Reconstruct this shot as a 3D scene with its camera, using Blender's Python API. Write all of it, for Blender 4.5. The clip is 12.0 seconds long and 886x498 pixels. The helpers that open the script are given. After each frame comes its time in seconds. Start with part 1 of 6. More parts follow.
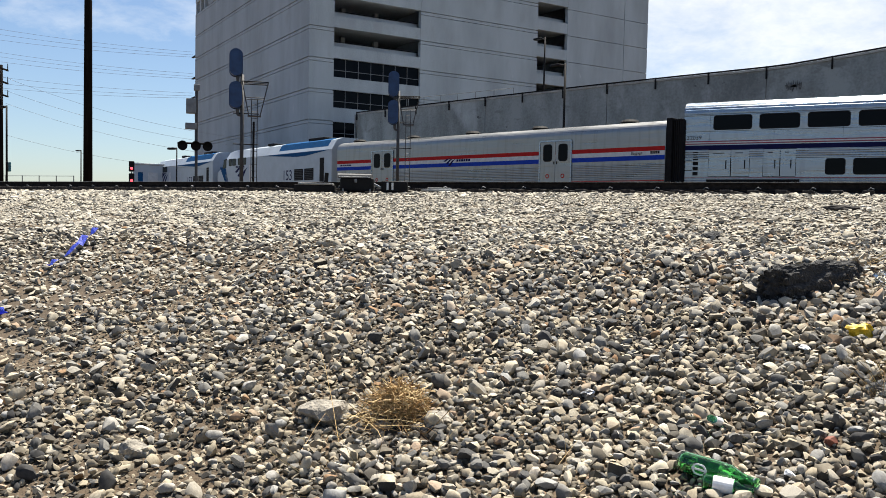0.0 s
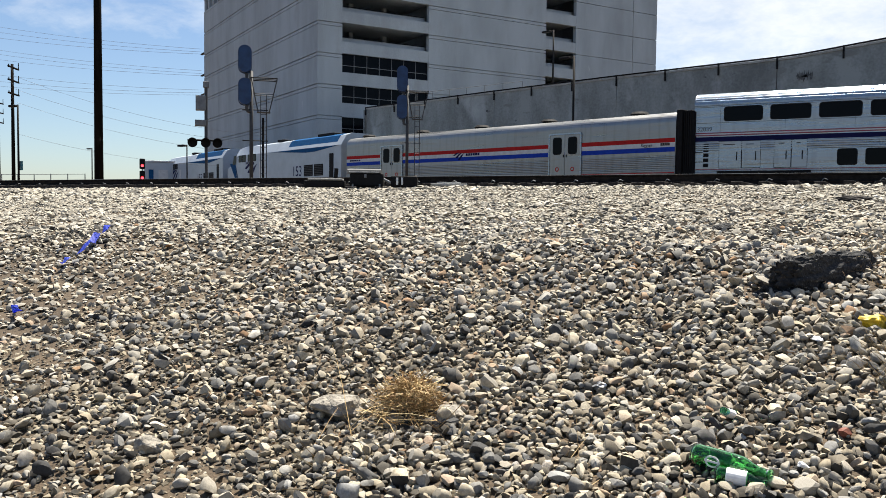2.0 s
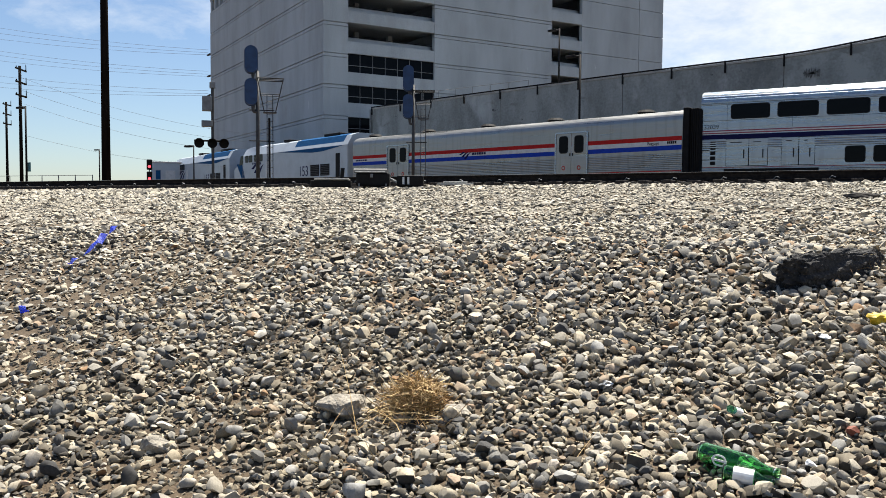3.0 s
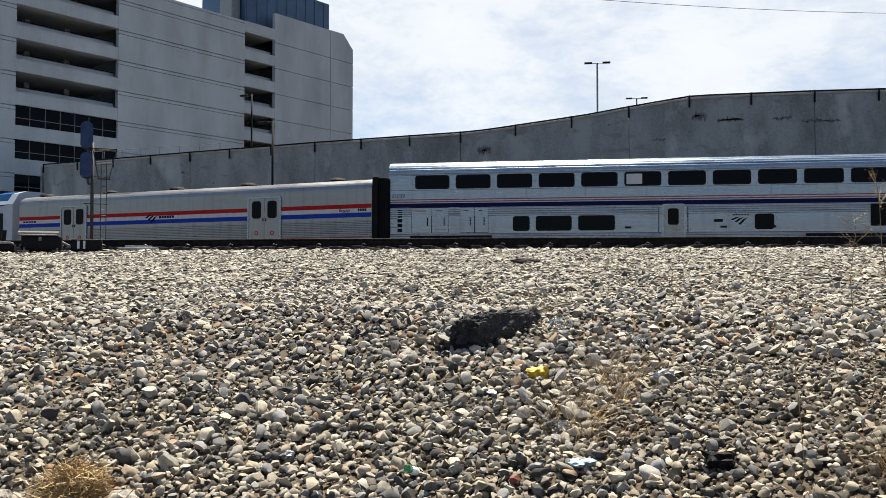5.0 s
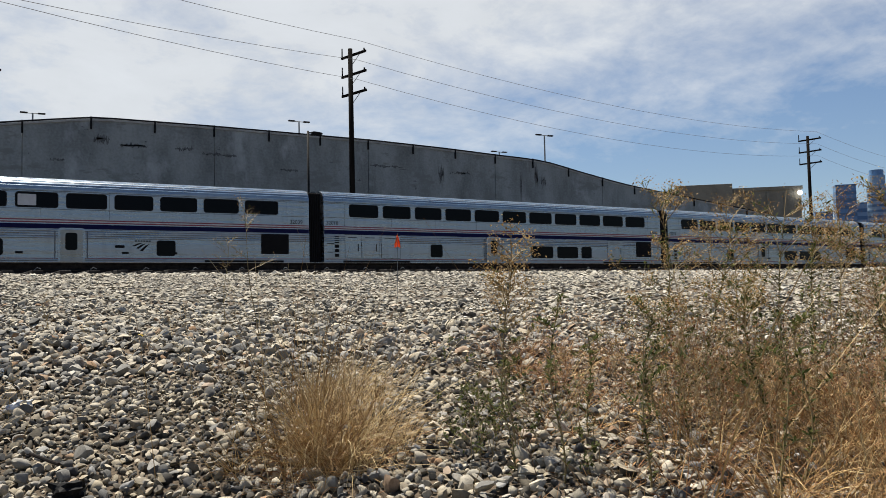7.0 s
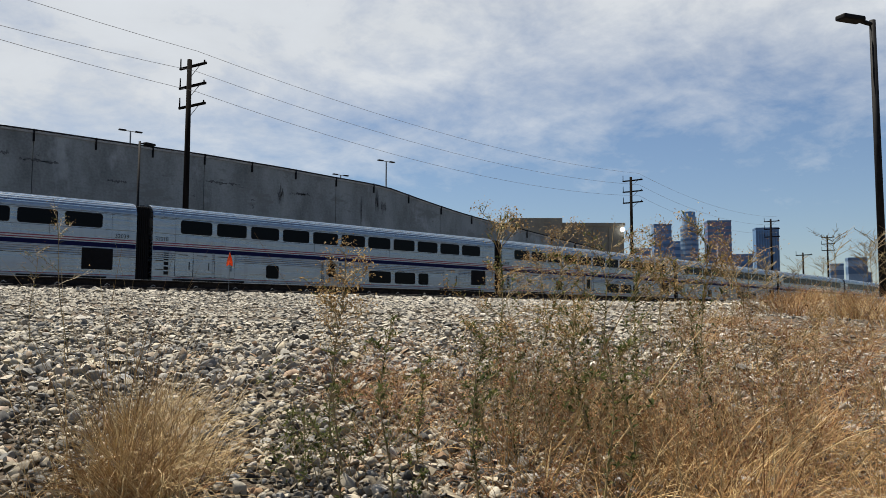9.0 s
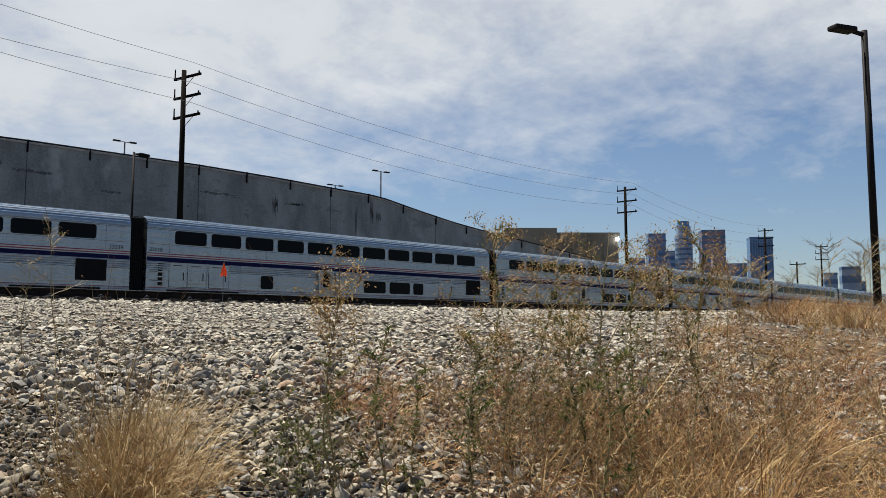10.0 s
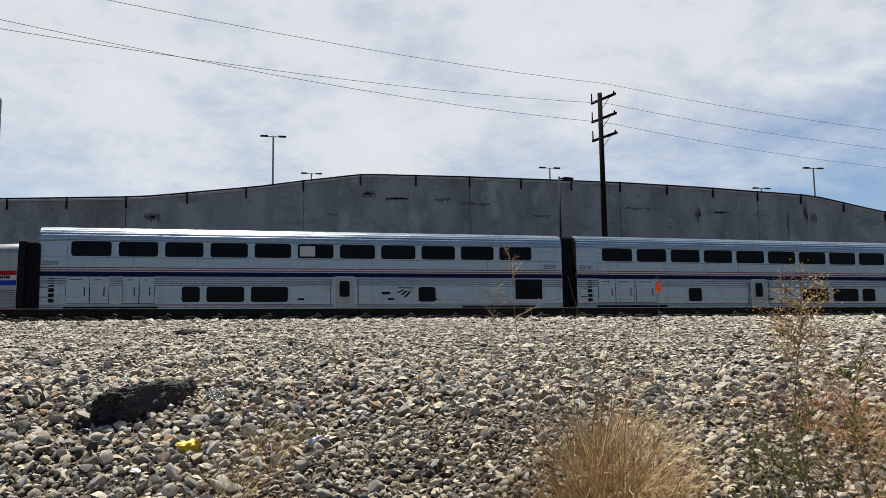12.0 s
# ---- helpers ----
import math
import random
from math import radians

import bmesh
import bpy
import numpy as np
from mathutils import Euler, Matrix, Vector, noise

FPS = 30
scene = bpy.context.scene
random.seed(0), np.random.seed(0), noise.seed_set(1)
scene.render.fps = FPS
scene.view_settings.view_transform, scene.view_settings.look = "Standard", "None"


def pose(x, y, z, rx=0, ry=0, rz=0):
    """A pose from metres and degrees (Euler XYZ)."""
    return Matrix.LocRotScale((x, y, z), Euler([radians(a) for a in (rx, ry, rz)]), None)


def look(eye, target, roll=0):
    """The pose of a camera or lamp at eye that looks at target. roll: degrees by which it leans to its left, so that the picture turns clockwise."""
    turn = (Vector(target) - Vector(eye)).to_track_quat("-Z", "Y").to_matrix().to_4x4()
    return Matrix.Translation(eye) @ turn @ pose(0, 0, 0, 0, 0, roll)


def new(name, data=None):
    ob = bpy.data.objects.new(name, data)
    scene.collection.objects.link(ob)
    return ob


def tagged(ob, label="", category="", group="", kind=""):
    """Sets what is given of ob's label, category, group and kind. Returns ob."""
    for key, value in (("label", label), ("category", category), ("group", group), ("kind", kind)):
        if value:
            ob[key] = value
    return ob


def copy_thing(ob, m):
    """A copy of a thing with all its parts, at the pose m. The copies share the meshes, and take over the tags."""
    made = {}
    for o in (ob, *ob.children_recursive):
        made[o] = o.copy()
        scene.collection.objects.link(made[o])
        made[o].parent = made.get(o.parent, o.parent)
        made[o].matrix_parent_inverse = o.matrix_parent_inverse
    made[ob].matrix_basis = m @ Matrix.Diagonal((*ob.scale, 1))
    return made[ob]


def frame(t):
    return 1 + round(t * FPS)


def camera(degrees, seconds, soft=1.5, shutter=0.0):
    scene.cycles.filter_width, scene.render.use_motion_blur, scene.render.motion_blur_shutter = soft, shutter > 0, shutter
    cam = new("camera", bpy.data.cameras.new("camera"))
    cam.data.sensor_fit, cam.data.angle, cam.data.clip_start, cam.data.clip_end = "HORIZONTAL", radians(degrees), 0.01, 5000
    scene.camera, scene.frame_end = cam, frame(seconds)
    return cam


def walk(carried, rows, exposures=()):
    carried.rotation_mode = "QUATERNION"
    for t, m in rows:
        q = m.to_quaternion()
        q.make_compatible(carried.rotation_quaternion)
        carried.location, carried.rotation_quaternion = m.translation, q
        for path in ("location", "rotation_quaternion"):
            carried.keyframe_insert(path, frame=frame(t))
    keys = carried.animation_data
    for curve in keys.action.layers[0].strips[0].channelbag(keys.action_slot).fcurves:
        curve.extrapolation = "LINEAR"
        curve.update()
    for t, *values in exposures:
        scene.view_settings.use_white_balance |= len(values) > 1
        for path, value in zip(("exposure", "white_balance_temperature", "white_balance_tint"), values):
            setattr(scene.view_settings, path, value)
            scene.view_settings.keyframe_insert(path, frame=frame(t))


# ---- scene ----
cam = camera(56.40, 12.0, soft=0.5)
# seconds, eye x y z, yaw, pitch, roll
ROWS = [
    (0.0, -0.000, -0.000, -0.845, 28.82, -2.42, -1.19),
    (0.5, 0.001, -0.002, -0.844, 28.76, -2.56, -1.12),
    (1.0, -0.000, -0.002, -0.844, 28.92, -2.67, -0.98),
    (1.5, 0.000, -0.006, -0.845, 29.01, -2.70, -0.93),
    (2.0, -0.000, -0.003, -0.845, 29.50, -2.82, -0.64),
    (2.5, 0.001, -0.006, -0.846, 29.88, -2.88, -0.44),
    (2.7, 0.001, -0.004, -0.846, 30.00, -2.92, -0.37),
    (4.3, 0.022, 0.060, -0.846, 23.65, -1.08, -0.14),
    (4.5, 0.025, 0.068, -0.846, 20.70, -0.54, -0.11),
    (5.0, 0.043, 0.051, -0.845, 9.04, 1.73, -0.04),
    (5.5, 0.078, 0.133, -0.863, -2.54, 3.17, 0.71),
    (6.0, 0.129, 0.110, -0.871, -14.83, 3.57, 1.85),
    (6.5, 0.165, 0.109, -0.877, -23.50, 3.71, 1.47),
    (7.0, 0.194, 0.083, -0.880, -30.54, 3.18, 1.27),
    (7.5, 0.205, 0.097, -0.886, -33.49, 3.12, 0.71),
    (7.7, 0.208, 0.100, -0.886, -35.02, 3.22, 0.55),
    (9.3, 0.249, 0.142, -0.890, -42.30, 5.06, -0.24),
    (9.5, 0.249, 0.142, -0.890, -42.35, 5.25, -0.26),
    (10.0, 0.255, 0.149, -0.889, -42.18, 5.46, 0.03),
    (10.5, 0.247, 0.142, -0.887, -41.36, 5.43, 0.47),
    (11.0, 0.246, 0.142, -0.885, -40.61, 5.22, 0.85),
    (11.5, 0.198, 0.115, -0.882, -31.99, 5.49, 1.54),
    (12.0, 0.115, 0.068, -0.871, -13.21, 6.58, 0.80),
]
walk(cam, [(t, pose(x, y, z, 90 + pitch, roll, yaw)) for t, x, y, z, yaw, pitch, roll in ROWS],
     exposures=[(0.0, 1.48), (2.5, 1.48), (4.5, 1.46), (5.5, 1.26), (6.5, 1.08), (9.5, 0.98), (11.0, 0.97), (12.0, 1.06)])

# ---- world, sun ----
SUN_EL, SUN_AZ = radians(66), radians(-6)      # azimuth from +y towards +x
world = bpy.data.worlds.new("sky")
scene.world = world
world.use_nodes = True
wn, wl = world.node_tree.nodes, world.node_tree.links
wn.clear()
sky = wn.new("ShaderNodeTexSky")
sky.sky_type, sky.sun_disc = "NISHITA", False
sky.sun_elevation, sky.sun_rotation = SUN_EL, SUN_AZ
sky.air_density, sky.dust_density, sky.ozone_density = 1.0, 0.5, 1.4
wco = wn.new("ShaderNodeTexCoord")
sep = wn.new("ShaderNodeSeparateXYZ")
wl.new(wco.outputs["Generated"], sep.inputs[0])


def wmath(op, a, b=None, c=None, clamp=False):
    n = wn.new("ShaderNodeMath")
    n.operation, n.use_clamp = op, clamp
    for k, v in enumerate((a, b, c)):
        if v is None:
            continue
        if isinstance(v, (int, float)):
            n.inputs[k].default_value = v
        else:
            wl.new(v, n.inputs[k])
    return n.outputs[0]


# high thin cloud sheet: the direction is carried onto a flat layer overhead
lift = wmath("ADD", wmath("MAXIMUM", sep.outputs[2], 0.0), 0.30)
flat = wn.new("ShaderNodeCombineXYZ")
wl.new(wmath("DIVIDE", sep.outputs[0], lift), flat.inputs[0])
wl.new(wmath("DIVIDE", sep.outputs[1], lift), flat.inputs[1])


def wnoise(scale, detail, rough, shift, distort=0.0):
    mp = wn.new("ShaderNodeMapping")
    mp.inputs["Location"].default_value = shift
    wl.new(flat.outputs[0], mp.inputs[0])
    n = wn.new("ShaderNodeTexNoise")
    n.inputs["Scale"].default_value = scale
    n.inputs["Detail"].default_value = detail
    n.inputs["Roughness"].default_value = rough
    n.inputs["Distortion"].default_value = distort
    wl.new(mp.outputs[0], n.inputs["Vector"])
    return n.outputs["Fac"]


big = wnoise(0.8, 3, 0.5, (3.1, 1.2, 0))
fine = wnoise(3.6, 9, 0.62, (0.4, 2.2, 0), 0.25)
wisp = wnoise(15.0, 5, 0.6, (5.0, 0.7, 0), 0.3)
# a bank of cloud stands over the sunny side; its lower edge is highest over the city, and the sky behind is clear
height = wmath("MULTIPLY_ADD", sep.outputs[2], 7.0, -1.78)
bank = wmath("MULTIPLY_ADD", wmath("ABSOLUTE", wmath("ADD", sep.outputs[0], -0.02)), -2.1, 1.45)
low = wmath("MINIMUM", wmath("ADD", height, wmath("MAXIMUM", bank, 0.0)), 0.85)
behind = wmath("MULTIPLY", wmath("SUBTRACT", 0.25, sep.outputs[1], clamp=True), -4.0)
above = wmath("MULTIPLY", wmath("SUBTRACT", sep.outputs[2], 0.70, clamp=True), -5.0)
cover = wmath("ADD", wmath("ADD", low, wmath("ADD", behind, above)), wmath("MULTIPLY_ADD", big, 0.9, -0.45))
dens = wmath("ADD", cover, wmath("ADD", wmath("MULTIPLY_ADD", fine, 2.0, -1.0), wmath("MULTIPLY_ADD", wisp, 0.9, -0.45)))
veil = wmath("MULTIPLY_ADD", dens, 0.75, 0.36, clamp=True)
sunward = wmath("MULTIPLY_ADD", sep.outputs[1], 0.4, 0.0)
bright = wmath("ADD", wmath("MULTIPLY_ADD", fine, 2.8, 7.6), sunward)
cloud = wn.new("ShaderNodeCombineColor")
wl.new(wmath("MULTIPLY", bright, 0.95), cloud.inputs[0])
wl.new(bright, cloud.inputs[1])
wl.new(wmath("MULTIPLY", bright, 1.06), cloud.inputs[2])
mixc = wn.new("ShaderNodeMix")
mixc.data_type = "RGBA"
wl.new(veil, mixc.inputs["Factor"])
cool = wn.new("ShaderNodeMix")
cool.data_type, cool.blend_type = "RGBA", "MULTIPLY"
cool.inputs["Factor"].default_value = 1.0
wl.new(sky.outputs[0], cool.inputs["A"])
cool.inputs["B"].default_value = (1.04, 1.11, 1.22, 1)
wl.new(cool.outputs["Result"], mixc.inputs["A"])
wl.new(cloud.outputs[0], mixc.inputs["B"])
back = wn.new("ShaderNodeBackground")
back.inputs["Strength"].default_value = 0.05 * 0.76
wl.new(mixc.outputs["Result"], back.inputs["Color"])
wout = wn.new("ShaderNodeOutputWorld")
wl.new(back.outputs[0], wout.inputs[0])

sun = new("sun", bpy.data.lights.new("sun", "SUN"))
sun.data.energy, sun.data.angle, sun.data.color = 4.4, radians(0.6), (1.0, 0.935, 0.82)
to_sun = Vector((math.sin(SUN_AZ) * math.cos(SUN_EL), math.cos(SUN_AZ) * math.cos(SUN_EL), math.sin(SUN_EL)))
sun.matrix_world = look(to_sun * 200, (0, 0, 0))

# ---- materials ----
def mat(name, color, rough=0.6, metal=0.0, vary=0.15, scale=4.0, fine=60.0, bump=0.0, bump_scale=None, tint=None, spec=0.5, streak=None):
    """A principled surface with stains at a coarse scale and grain at a fine one."""
    m = bpy.data.materials.new(name)
    m.use_nodes = True
    nt = m.node_tree
    b = nt.nodes["Principled BSDF"]
    co = nt.nodes.new("ShaderNodeTexCoord")
    vec = co.outputs["Object"]
    if streak:
        mp = nt.nodes.new("ShaderNodeMapping")
        mp.inputs["Scale"].default_value = streak
        nt.links.new(vec, mp.inputs[0])
        vec = mp.outputs[0]
    n1 = nt.nodes.new("ShaderNodeTexNoise")
    n1.inputs["Scale"].default_value, n1.inputs["Detail"].default_value = scale, 6
    n1.inputs["Roughness"].default_value = 0.6
    nt.links.new(vec, n1.inputs["Vector"])
    n2 = nt.nodes.new("ShaderNodeTexNoise")
    n2.inputs["Scale"].default_value, n2.inputs["Detail"].default_value = fine, 4
    nt.links.new(co.outputs["Object"], n2.inputs["Vector"])
    r = nt.nodes.new("ShaderNodeValToRGB")
    dark = tint or tuple(c * (1 - 2.2 * vary) for c in color)
    r.color_ramp.elements[0].position, r.color_ramp.elements[1].position = 0.32, 0.62
    r.color_ramp.elements[0].color = (*dark, 1)
    r.color_ramp.elements[1].color = (*[min(1, c * (1 + 0.5 * vary)) for c in color], 1)
    add = nt.nodes.new("ShaderNodeMath")
    add.operation = "MULTIPLY_ADD"
    add.inputs[1].default_value = 0.35
    nt.links.new(n2.outputs["Fac"], add.inputs[0])
    sub = nt.nodes.new("ShaderNodeMath")
    sub.operation = "MULTIPLY_ADD"
    sub.inputs[1].default_value, sub.inputs[2].default_value = 1.0, -0.175
    nt.links.new(n1.outputs["Fac"], sub.inputs[0])
    nt.links.new(sub.outputs[0], add.inputs[2])
    nt.links.new(add.outputs[0], r.inputs[0])
    nt.links.new(r.outputs[0], b.inputs["Base Color"])
    b.inputs["Roughness"].default_value, b.inputs["Metallic"].default_value = rough, metal
    b.inputs["Specular IOR Level"].default_value = spec
    if bump:
        bp = nt.nodes.new("ShaderNodeBump")
        bp.inputs["Strength"].default_value, bp.inputs["Distance"].default_value = min(1, bump), 0.02
        n3 = nt.nodes.new("ShaderNodeTexNoise")
        n3.inputs["Scale"].default_value, n3.inputs["Detail"].default_value = bump_scale or fine, 5
        nt.links.new(co.outputs["Object"], n3.inputs["Vector"])
        nt.links.new(n3.outputs["Fac"], bp.inputs["Height"])
        nt.links.new(bp.outputs[0], b.inputs["Normal"])
    return m


def pieces_mat(name, stops, rough=0.85, grain=45.0, by="island", bump=0.35, spec=0.3, thin=0.0):
    """Each piece takes one of several colours; grain runs over it."""
    m = bpy.data.materials.new(name)
    m.use_nodes = True
    nt = m.node_tree
    b = nt.nodes["Principled BSDF"]
    if by == "island":
        src = nt.nodes.new("ShaderNodeNewGeometry").outputs["Random Per Island"]
    else:
        src = nt.nodes.new("ShaderNodeObjectInfo").outputs["Random"]
    r = nt.nodes.new("ShaderNodeValToRGB")
    r.color_ramp.interpolation = "LINEAR"
    els = r.color_ramp.elements
    while len(els) < len(stops):
        els.new(0.5)
    for e, (p, c) in zip(els, stops):
        e.position, e.color = p, (*c, 1)
    nt.links.new(src, r.inputs[0])
    co = nt.nodes.new("ShaderNodeTexCoord")
    n = nt.nodes.new("ShaderNodeTexNoise")
    n.inputs["Scale"].default_value, n.inputs["Detail"].default_value = grain, 10
    n.inputs["Roughness"].default_value = 0.8
    nt.links.new(co.outputs["Object"], n.inputs["Vector"])
    mx = nt.nodes.new("ShaderNodeMix")
    mx.data_type, mx.blend_type = "RGBA", "MULTIPLY"
    mx.inputs["Factor"].default_value = 1.0
    r2 = nt.nodes.new("ShaderNodeValToRGB")
    r2.color_ramp.elements[0].position, r2.color_ramp.elements[1].position = 0.3, 0.65
    r2.color_ramp.elements[0].color, r2.color_ramp.elements[1].color = (0.55, 0.53, 0.50, 1), (1.18, 1.18, 1.18, 1)
    nt.links.new(n.outputs["Fac"], r2.inputs[0])
    nt.links.new(r.outputs[0], mx.inputs["A"])
    nt.links.new(r2.outputs[0], mx.inputs["B"])
    nt.links.new(mx.outputs["Result"], b.inputs["Base Color"])
    b.inputs["Roughness"].default_value = rough
    b.inputs["Specular IOR Level"].default_value = spec
    if bump:
        bp = nt.nodes.new("ShaderNodeBump")
        bp.inputs["Strength"].default_value, bp.inputs["Distance"].default_value = bump, 0.004
        nt.links.new(n.outputs["Fac"], bp.inputs["Height"])
        nt.links.new(bp.outputs[0], b.inputs["Normal"])
    if thin:                                     # light passes through leaves and straw
        tr = nt.nodes.new("ShaderNodeBsdfTranslucent")
        nt.links.new(mx.outputs["Result"], tr.inputs["Color"])
        both = nt.nodes.new("ShaderNodeMixShader")
        both.inputs[0].default_value = thin
        nt.links.new(b.outputs[0], both.inputs[1])
        nt.links.new(tr.outputs[0], both.inputs[2])
        nt.links.new(both.outputs[0], nt.nodes["Material Output"].inputs["Surface"])
    return m


STONES = [(0.0, (0.034, 0.034, 0.036)), (0.13, (0.095, 0.094, 0.092)), (0.30, (0.215, 0.21, 0.196)), (0.48, (0.34, 0.305, 0.24)),
          (0.62, (0.275, 0.278, 0.276)), (0.76, (0.41, 0.357, 0.268)), (0.88, (0.43, 0.392, 0.318)), (0.94, (0.25, 0.152, 0.085)), (1.0, (0.50, 0.475, 0.42))]
# earthy tones, set darker to paint the shade in gaps between stones
FILLER = [(0.0, (0.033, 0.031, 0.028)), (0.3, (0.105, 0.093, 0.074)), (0.6, (0.225, 0.193, 0.142)), (0.85, (0.34, 0.295, 0.215)), (1.0, (0.45, 0.41, 0.33))]
DUSTY = [(0.0, (0.08, 0.08, 0.077)), (0.2, (0.21, 0.20, 0.178)), (0.5, (0.33, 0.304, 0.255)), (0.8, (0.41, 0.377, 0.308)), (1.0, (0.52, 0.49, 0.43))]
M_stone = pieces_mat("gravel stone", STONES, spec=0.15)
M_dusty = pieces_mat("dusty shoulder stone", DUSTY, spec=0.12)
M_filler = pieces_mat("earthy small stone darkened for gap shade", FILLER)
M_stone_o = pieces_mat("gravel stone single", STONES, by="object")
M_dirt = mat("gravelly dirt", (0.088, 0.062, 0.037), 0.95, vary=0.25, scale=1.3, fine=70, bump=0.8, bump_scale=55)
M_straw = pieces_mat("dry grass", [(0, (0.15, 0.08, 0.03)), (0.35, (0.34, 0.22, 0.095)), (0.75, (0.50, 0.37, 0.18)), (1, (0.66, 0.54, 0.31))], 0.7, 20, bump=0)
M_straw_red = pieces_mat("dry reddish grass", [(0, (0.13, 0.05, 0.02)), (0.5, (0.28, 0.125, 0.045)), (1, (0.46, 0.27, 0.11))], 0.7, 20, bump=0)
M_bank = pieces_mat("dry bank grass", [(0, (0.15, 0.07, 0.025)), (0.35, (0.34, 0.19, 0.072)), (0.75, (0.50, 0.335, 0.14)), (1, (0.66, 0.51, 0.27))], 0.7, 20, bump=0)
M_leaf = pieces_mat("weed leaf", [(0, (0.038, 0.052, 0.017)), (0.6, (0.085, 0.10, 0.034)), (1, (0.15, 0.145, 0.052))], 0.8, 30, bump=0, spec=0.08, thin=0.4)
M_russet = pieces_mat("dead russet leaf", [(0, (0.09, 0.035, 0.016)), (0.5, (0.20, 0.085, 0.036)), (0.85, (0.32, 0.17, 0.07)), (1, (0.46, 0.31, 0.15))], 0.75, 30, bump=0, thin=0.5)
M_seed = pieces_mat("dry seed head", [(0, (0.17, 0.09, 0.03)), (0.6, (0.34, 0.22, 0.085)), (1, (0.52, 0.40, 0.22))], 0.8, 30, bump=0, thin=0.3)
M_stem = mat("weed stem", (0.26, 0.19, 0.085), 0.7, vary=0.25, scale=9)
M_conc = mat("building concrete", (0.37, 0.41, 0.44), 0.9, vary=0.10, scale=0.35, fine=9, bump=0.15, streak=(1, 1, 0.25))
M_wallc = mat("weathered wall concrete", (0.235, 0.255, 0.257), 0.9, vary=0.20, scale=0.5, fine=7, bump=0.2, streak=(1, 1, 0.35))


def weathered(m, color, scale, lo, hi, stretch):
    """Adds worn patches with ragged edges to a surface."""
    nt = m.node_tree
    b = nt.nodes["Principled BSDF"]
    old = b.inputs["Base Color"].links[0].from_socket
    co = nt.nodes.new("ShaderNodeTexCoord")
    mp = nt.nodes.new("ShaderNodeMapping")
    mp.inputs["Scale"].default_value = stretch
    nt.links.new(co.outputs["Object"], mp.inputs[0])
    n = nt.nodes.new("ShaderNodeTexNoise")
    n.inputs["Scale"].default_value, n.inputs["Detail"].default_value, n.inputs["Roughness"].default_value = scale, 9, 0.65
    nt.links.new(mp.outputs[0], n.inputs["Vector"])
    mr = nt.nodes.new("ShaderNodeMapRange")
    mr.inputs["From Min"].default_value, mr.inputs["From Max"].default_value = lo, hi
    nt.links.new(n.outputs["Fac"], mr.inputs["Value"])
    mx = nt.nodes.new("ShaderNodeMix")
    mx.data_type = "RGBA"
    nt.links.new(mr.outputs[0], mx.inputs["Factor"])
    nt.links.new(old, mx.inputs["A"])
    mx.inputs["B"].default_value = (*color, 1)
    nt.links.new(mx.outputs["Result"], b.inputs["Base Color"])


weathered(M_wallc, (0.17, 0.18, 0.18), 0.55, 0.57, 0.63, (1, 1, 2.2))
weathered(M_wallc, (0.35, 0.375, 0.385), 0.35, 0.58, 0.72, (1, 1, 0.6))
weathered(M_wallc, (0.055, 0.06, 0.065), 1.1, 0.665, 0.70, (1, 1, 1.6))
weathered(M_wallc, (0.05, 0.053, 0.058), 0.8, 0.70, 0.715, (0.5, 0.5, 7.0))
weathered(M_conc, (0.31, 0.33, 0.345), 0.3, 0.56, 0.70, (1, 1, 0.5))
weathered(M_conc, (0.52, 0.55, 0.57), 0.5, 0.66, 0.70, (1.6, 1.6, 0.30))
M_spall = mat("broken dark concrete", (0.115, 0.12, 0.122), 0.95, vary=0.3, scale=6, fine=30)
M_cop = mat("coping concrete", (0.30, 0.30, 0.29), 0.85, vary=0.15, scale=1.5)
M_black = mat("black paint", (0.010, 0.010, 0.011), 0.7, vary=0.2, spec=0.12)
M_dark = mat("dark interior", (0.05, 0.052, 0.055), 0.8, vary=0.2)


